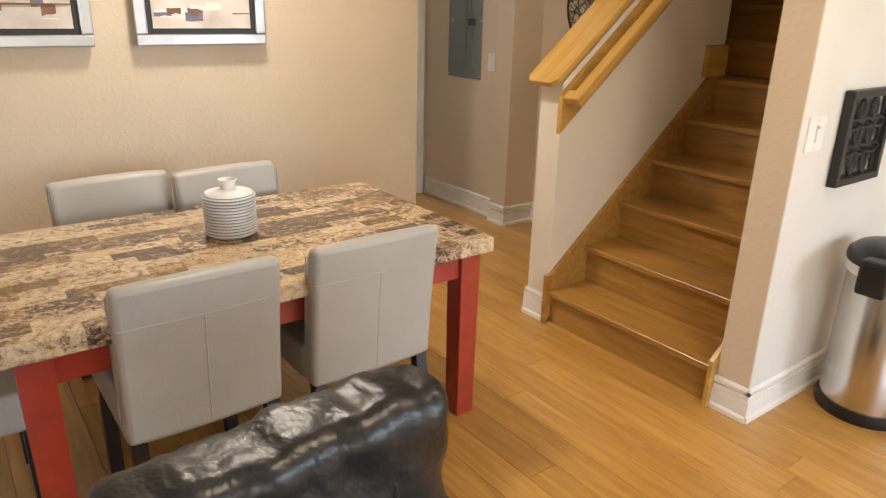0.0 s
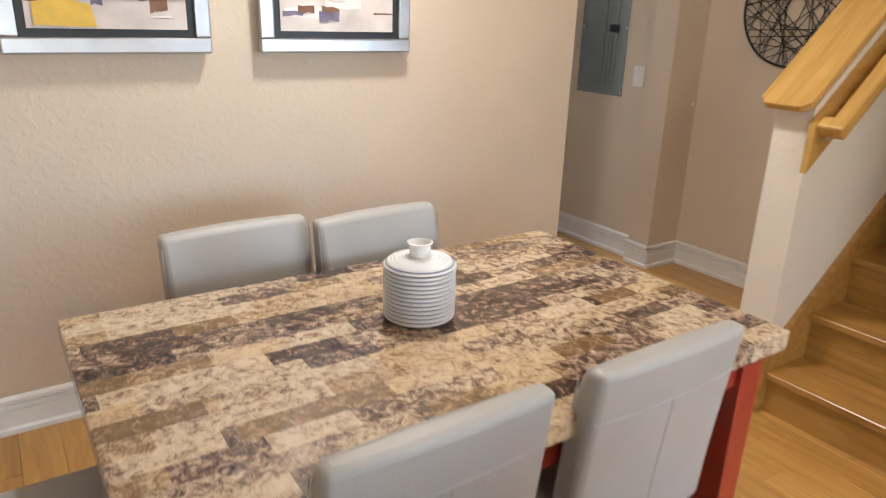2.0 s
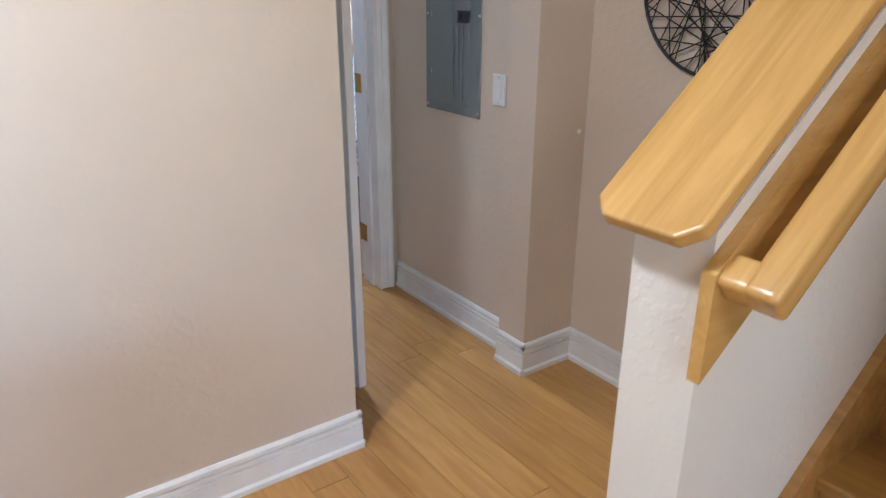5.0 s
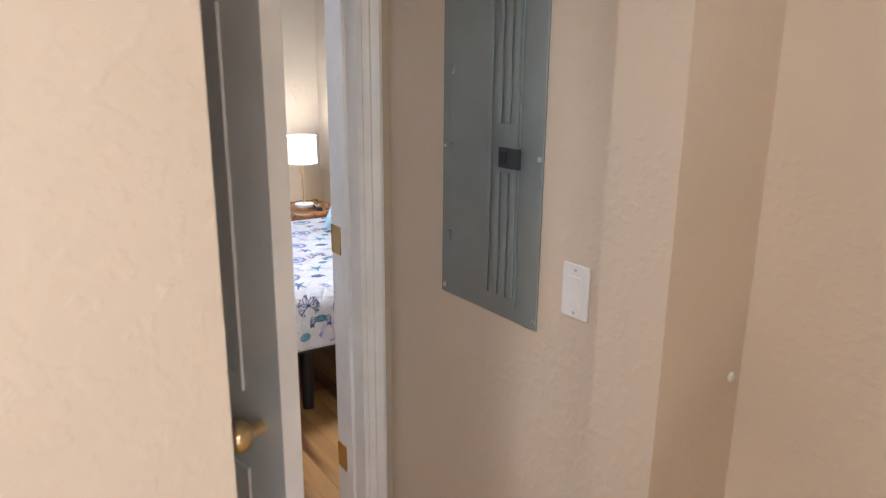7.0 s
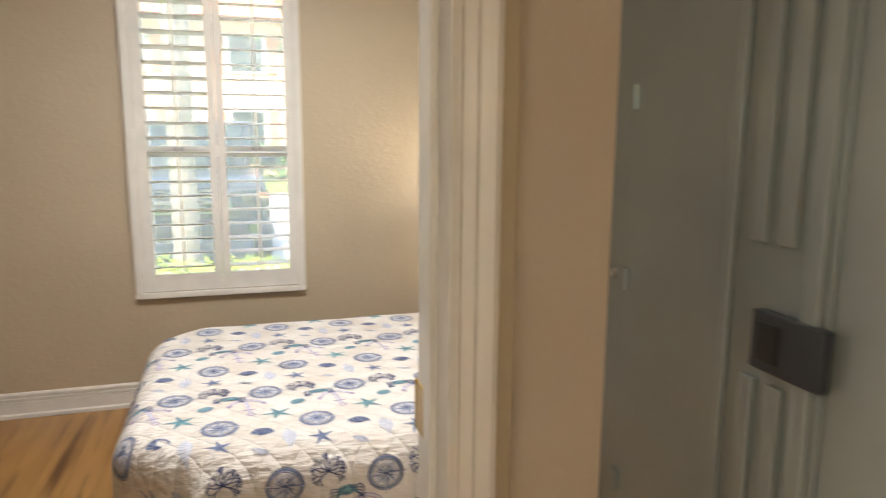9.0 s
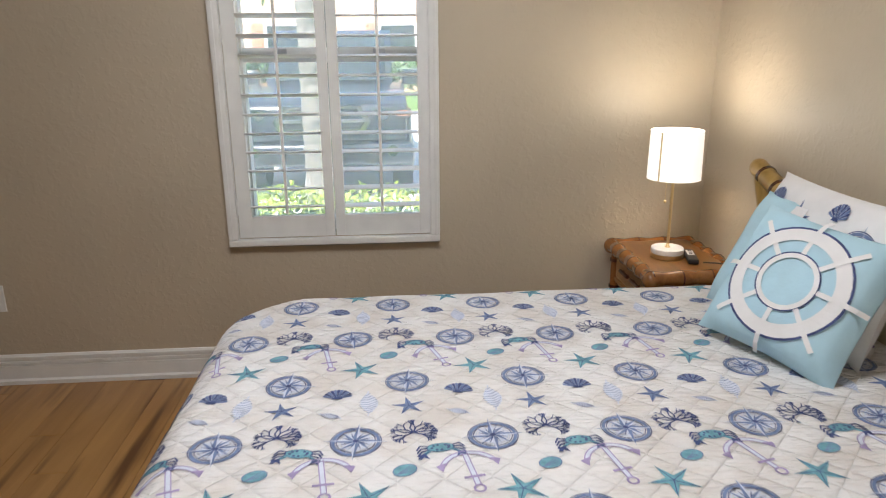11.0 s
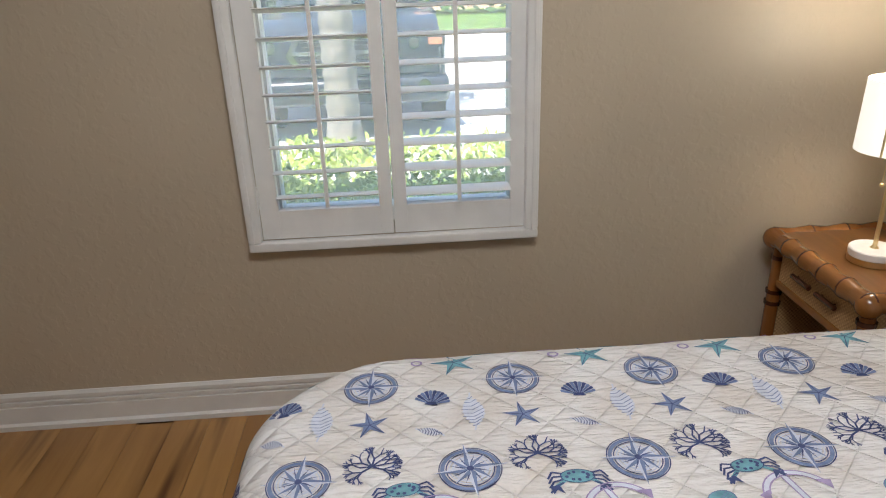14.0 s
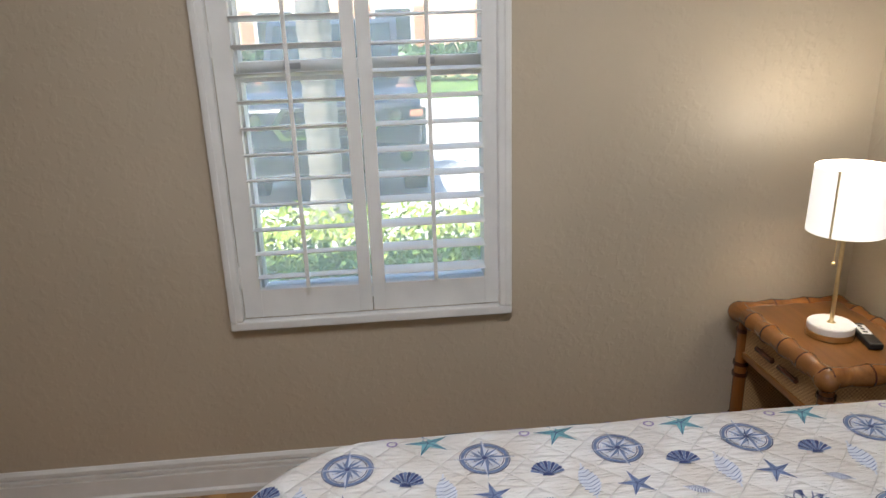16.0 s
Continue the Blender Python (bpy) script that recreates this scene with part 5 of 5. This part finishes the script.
tv = thing("television", "black flat television on white stand", "television")
part("screen", box(-0.66, -0.625, 1.55, 2.46, 0.86, 1.40, 0.005), SCREEN, tv)
part("bezel", box(-0.628, -0.612, 1.545, 2.465, 0.852, 0.872, 0.003), BLACK, tv)
for y in (1.75, 2.28):
    part("foot", prism([(y - 0.012, DZ - 0.002), (y + 0.1, DZ - 0.002), (y + 0.1, DZ + 0.006), (y + 0.012, DZ + 0.075), (y - 0.012, DZ + 0.075)], "x", -0.655, -0.645), STONE, tv)

# ---- outdoors ----
setting("ground", box(-150, 150, 4.35, 300, -0.6, -0.15), LAWN)
setting("road", box(-150, 150, 11.2, 19, -0.148, -0.14), CONCRETE)
setting("driveway", box(-9, 4.5, 7.2, 11.2, -0.148, -0.135), CONCRETE)
setting("facade_outside", box(-8, 8, 4.301, 4.345, -0.3, 0.3), STUCCO)


def leaf_cloud(points, size, seed, spread=1.0):
    r = random.Random(seed)
    verts, faces = [], []
    for p in points:
        ax = Vector((r.uniform(-1, 1), r.uniform(-1, 1), r.uniform(-0.2, 1))).normalized()
        side = ax.cross(Vector((r.uniform(-1, 1), r.uniform(-1, 1), 0.3))).normalized()
        L = size * r.uniform(0.6, 1.3)
        o = Vector(p)
        i = len(verts)
        verts += [o, o + ax * L * 0.5 + side * L * 0.22, o + ax * L, o + ax * L * 0.5 - side * L * 0.22]
        faces.append((i, i + 1, i + 2, i + 3))
    return verts, faces


def leaf_object(name, points, size, seed, material):
    v, f = leaf_cloud(points, size, seed)
    me = bpy.data.meshes.new(name)
    me.from_pydata(v, [], f)
    me.materials.append(material)
    return new(name, me)


r = random.Random(5)
pts = []
for i in range(26000):
    x, y = r.uniform(-4, 4.5), r.uniform(5.0, 6.6)
    top = 0.36 + 0.12 * noise.noise(Vector((x * 1.7, y * 1.7, 0)))
    pts.append((x, y, -0.1 + (top + 0.1) * r.random() ** 0.4))
tagged(leaf_object("hedge", pts, 0.062, 6, LEAFGREEN), "bright yellow-green leafy hedge below the window", "hedge", kind="stuff")

palm = thing("palm_tree", "palm tree with ringed grey trunk", "tree", at=pose(-0.10, 7.7, -0.135))
prof = [(0.20, 0), (0.15, 0.3)]
for i in range(30):
    z = 0.35 + i * 0.13
    prof += [(0.140, z), (0.130, z + 0.08), (0.134, z + 0.12)]
part("trunk", lathe(prof + [(0.0, 4.4)], 20), TRUNK, palm, smooth=True)
for k in range(16):
    a = 2 * math.pi * k / 16 + 0.1
    bm = bmesh.new()
    for i in range(14):
        t0, t1 = i / 14, (i + 1) / 14
        def at(t):
            return Vector((2.0 * t * math.cos(a), 2.0 * t * math.sin(a), 4.3 + 0.9 * t - (1.5 + 0.5 * (k % 3)) * t * t))
        tube(bm, at(t0), at(t1), 0.012, n=5)
        for sgn in (-1, 1):
            o = at(t0)
            sd = Vector((-math.sin(a), math.cos(a), 0)) * sgn
            tip = o + sd * 0.42 * (1 - t0 * 0.6) + Vector((0.12 * math.cos(a), 0.12 * math.sin(a), -0.16))
            w = Vector((math.cos(a), math.sin(a), 0)) * 0.03
            bm.faces.new([bm.verts.new(p) for p in (o - w * 0.5, o + w * 0.5, tip)])
    part("frond", bm, LEAFDARK, palm)

# dark pickup parked facing the house
car = thing("parked_truck", "dark blue parked pickup truck with honeycomb chrome grille", "truck", at=pose(-0.12, 8.45, -0.135))
part("lower_body", box(-0.93, 0.93, 0.05, 5.0, 0.38, 0.92, 0.09, 4), CARPAINT, car, smooth=True)
bm = prism([(-0.02, 0.60), (-0.02, 0.95), (0.06, 1.03), (0.30, 1.10), (0.8, 1.145), (1.25, 1.16), (1.25, 0.75)], "x", -0.88, 0.88)
bmesh.ops.bevel(bm, geom=bm.edges[:], offset=0.05, segments=3, affect="EDGES", profile=0.5, clamp_overlap=True)
part("hood", bm, CARPAINT, car, smooth=True)
part("cabin", prism([(1.2, 1.14), (1.95, 1.72), (2.1, 1.77), (3.2, 1.77), (3.4, 1.7), (3.5, 1.14)], "x", -0.74, 0.74), CARPAINT, car)
part("windscreen", prism([(1.24, 1.185), (1.92, 1.705), (1.90, 1.715), (1.21, 1.19)], "x", -0.66, 0.66), CARGLASS, car)
part("bumper", box(-0.95, 0.95, -0.08, 0.2, 0.36, 0.60, 0.06, 3), CARPAINT, car, smooth=True)
gr = part("grille_surround", prism([(-0.42, 0.70), (-0.50, 0.82), (-0.40, 0.98), (0.40, 0.98), (0.50, 0.82), (0.42, 0.70)], "y", -0.06, 0.01), CHROME, car)
part("grille", prism([(-0.37, 0.725), (-0.44, 0.82), (-0.36, 0.955), (0.36, 0.955), (0.44, 0.82), (0.37, 0.725)], "y", -0.07, -0.061), BLACK, gr)
for k in range(6):
    for q in range(17):
        x, z = -0.37 + 0.0445 * q + (0.022 if k % 2 else 0), 0.742 + 0.038 * k
        if abs(x) < 0.40 - abs(z - 0.83) * 0.5 and abs(z - 0.838) > 0.02:
            part("grille_cell", box(x - 0.017, x + 0.017, -0.078, -0.0705, z - 0.004, z + 0.004), CHROME, gr)
part("grille_bar", box(-0.43, 0.43, -0.088, -0.0785, 0.822, 0.852, 0.004), CHROME, gr)
bm = bmesh.new()
tube(bm, (0, -0.088, 0.838), (0, -0.098, 0.838), 0.05, n=24)
part("badge", bm, CHROME, gr, "round chrome badge", True)
part("air_intake", box(-0.62, 0.62, -0.088, -0.081, 0.40, 0.52, 0.003), BLACK, car)
for s in (-1, 1):
    lens = part("headlight", prism([(s * 0.53, 0.80), (s * 0.52, 0.95), (s * 0.80, 0.965), (s * 0.92, 0.94), (s * 0.92, 0.86), (s * 0.78, 0.82)], "y", -0.035, 0.12), CARGLASS, car, "dark glass headlight")
    bm = bmesh.new()
    tube(bm, (s * 0.64, -0.045, 0.885), (s * 0.64, -0.0355, 0.885), 0.05, n=20)
    part("reflector", bm, CHROME, lens)
    part("indicator", box(s * 0.83 - 0.06, s * 0.83 + 0.06, -0.042, -0.0355, 0.87, 0.93, 0.002), ROOFTILE, lens, "amber indicator")
    bm = bmesh.new()
    tube(bm, (s * 0.72, -0.09, 0.52), (s * 0.72, -0.07, 0.52), 0.06)
    part("fog_lamp", bm, CHROME, car)
    part("mirror", box(s * 0.98 - 0.12, s * 0.98 + 0.12, 1.35, 1.5, 1.12, 1.3, 0.03, 3), CARPAINT, car, smooth=True)
    for y in (0.85, 4.1):
        bm = bmesh.new()
        tube(bm, (s * 0.72, y, 0.37), (s * 0.95, y, 0.37), 0.37, n=28)
        wh = part("wheel", bm, TYRE, car)
        bm = bmesh.new()
        tube(bm, (s * 0.951, y, 0.37), (s * 0.958, y, 0.37), 0.23, n=24)
        part("rim", bm, CHROME, wh)
house = thing("house", "peach stucco house with terracotta roof across the street", "house", at=pose(2, 27, -0.15))
part("wall", box(-14, 14, 0, 8, 0, 5.6), STUCCO, house)
part("roof", prism([(-0.8, 5.6), (8.8, 5.6), (4, 7.6)], "x", -14.8, 14.8), ROOFTILE, house)
for x in (-9, -5, -1, 3, 7, 11):
    for z in (1.0, 3.7):
        w = part("window", box(x - 0.7, x + 0.7, -0.06, 0.05, z, z + 1.4), WHITE, house)
        part("pane", box(x - 0.6, x + 0.6, -0.075, -0.061, z + 0.08, z + 1.32), CARGLASS, w)
        for s in (-1, 1):
            part("shutter", box(x + s * 0.95 - 0.2, x + s * 0.95 + 0.2, -0.05, 0.02, z, z + 1.4), ROOFTILE, house)
r = random.Random(9)
pts = []
for i in range(7000):
    x, y = r.uniform(-14, 16), r.uniform(24.2, 25.6)
    pts.append((x, y, -0.15 + (1.0 + 0.5 * noise.noise(Vector((x * 0.6, 0, 2)))) * r.random() ** 0.5))
tagged(leaf_object("far_shrubs", pts, 0.35, 2, LEAFDARK), "dark green shrubs along the far house", "shrubs", kind="stuff")
for tx, ty, tz, seed in ((-4.5, 21.0, 4.2, 1), (4.2, 21.5, 4.4, 2)):
    tree = thing("street_tree", "leafy green street tree", "tree", at=pose(tx, ty, -0.15))
    bm = bmesh.new()
    tube(bm, (0, 0, 0), (0.05, 0, 2.4), 0.16, 0.10)
    rr = random.Random(seed)
    for k in range(7):
        a = k * 0.9
        tube(bm, (0.05, 0, 1.9 + 0.08 * k), (1.1 * math.cos(a), 1.1 * math.sin(a), 3.4 + 0.2 * (k % 3)), 0.06, 0.02, 7)
    part("trunk", bm, TRUNK, tree)
    pts = []
    for k in range(26):
        c = Vector((rr.gauss(0, 0.9), rr.gauss(0, 0.8), tz - 0.3 + rr.gauss(0, 0.6)))
        pts += [c + Vector((rr.gauss(0, 0.3), rr.gauss(0, 0.3), rr.gauss(0, 0.25))) for _ in range(130)]
    crown = leaf_object("crown", pts, 0.2, seed, LEAFDARK)
    crown.parent = tree

# ---- plank floors, last ----


def plank_mesh(name, w, L, material):
    return mesh_of(name, box(0, w - 0.0012, 0, L - 0.0015, -0.0118, 0, 0.0008, 1), material)


def lay_planks(parent, material, x0, x1, y0, y1, near, w, L, seed):
    r = random.Random(seed)
    whole = plank_mesh("plank", w, L, material)
    rest = bmesh.new()
    x = x0
    while x < x1 - 0.01:
        y = y0 - r.uniform(0, L)
        while y < y1:
            a, c = max(y, y0), min(y + L, y1)
            if c - a > 0.03:
                if near[0] < x < near[1] and a < near[3] and c > near[2]:
                    me = whole if c - a > L - 0.001 else plank_mesh("plank", w, c - a, material)
                    o = new("plank", me)
                    o.parent = parent
                    o.location = (x, a, 0)
                else:
                    bx(rest, x, x + w - 0.0012, a, c - 0.0015, -0.0118, 0)
            y += L
        x += w
    o = part("far_planks", rest, material, parent)
    o["kind"] = "stuff"


lay_planks(floor, BAMBOO, -6, 3, -7, 1.175, (-2.9, 1.0, -3.2, 1.2), 0.125, 1.22, 3)
lay_planks(bed_floor, HICKORY, -1.6, 1.95, 1.175, 4.08, (-1.4, 0.9, 1.1, 4.1), 0.125, 1.22, 8)
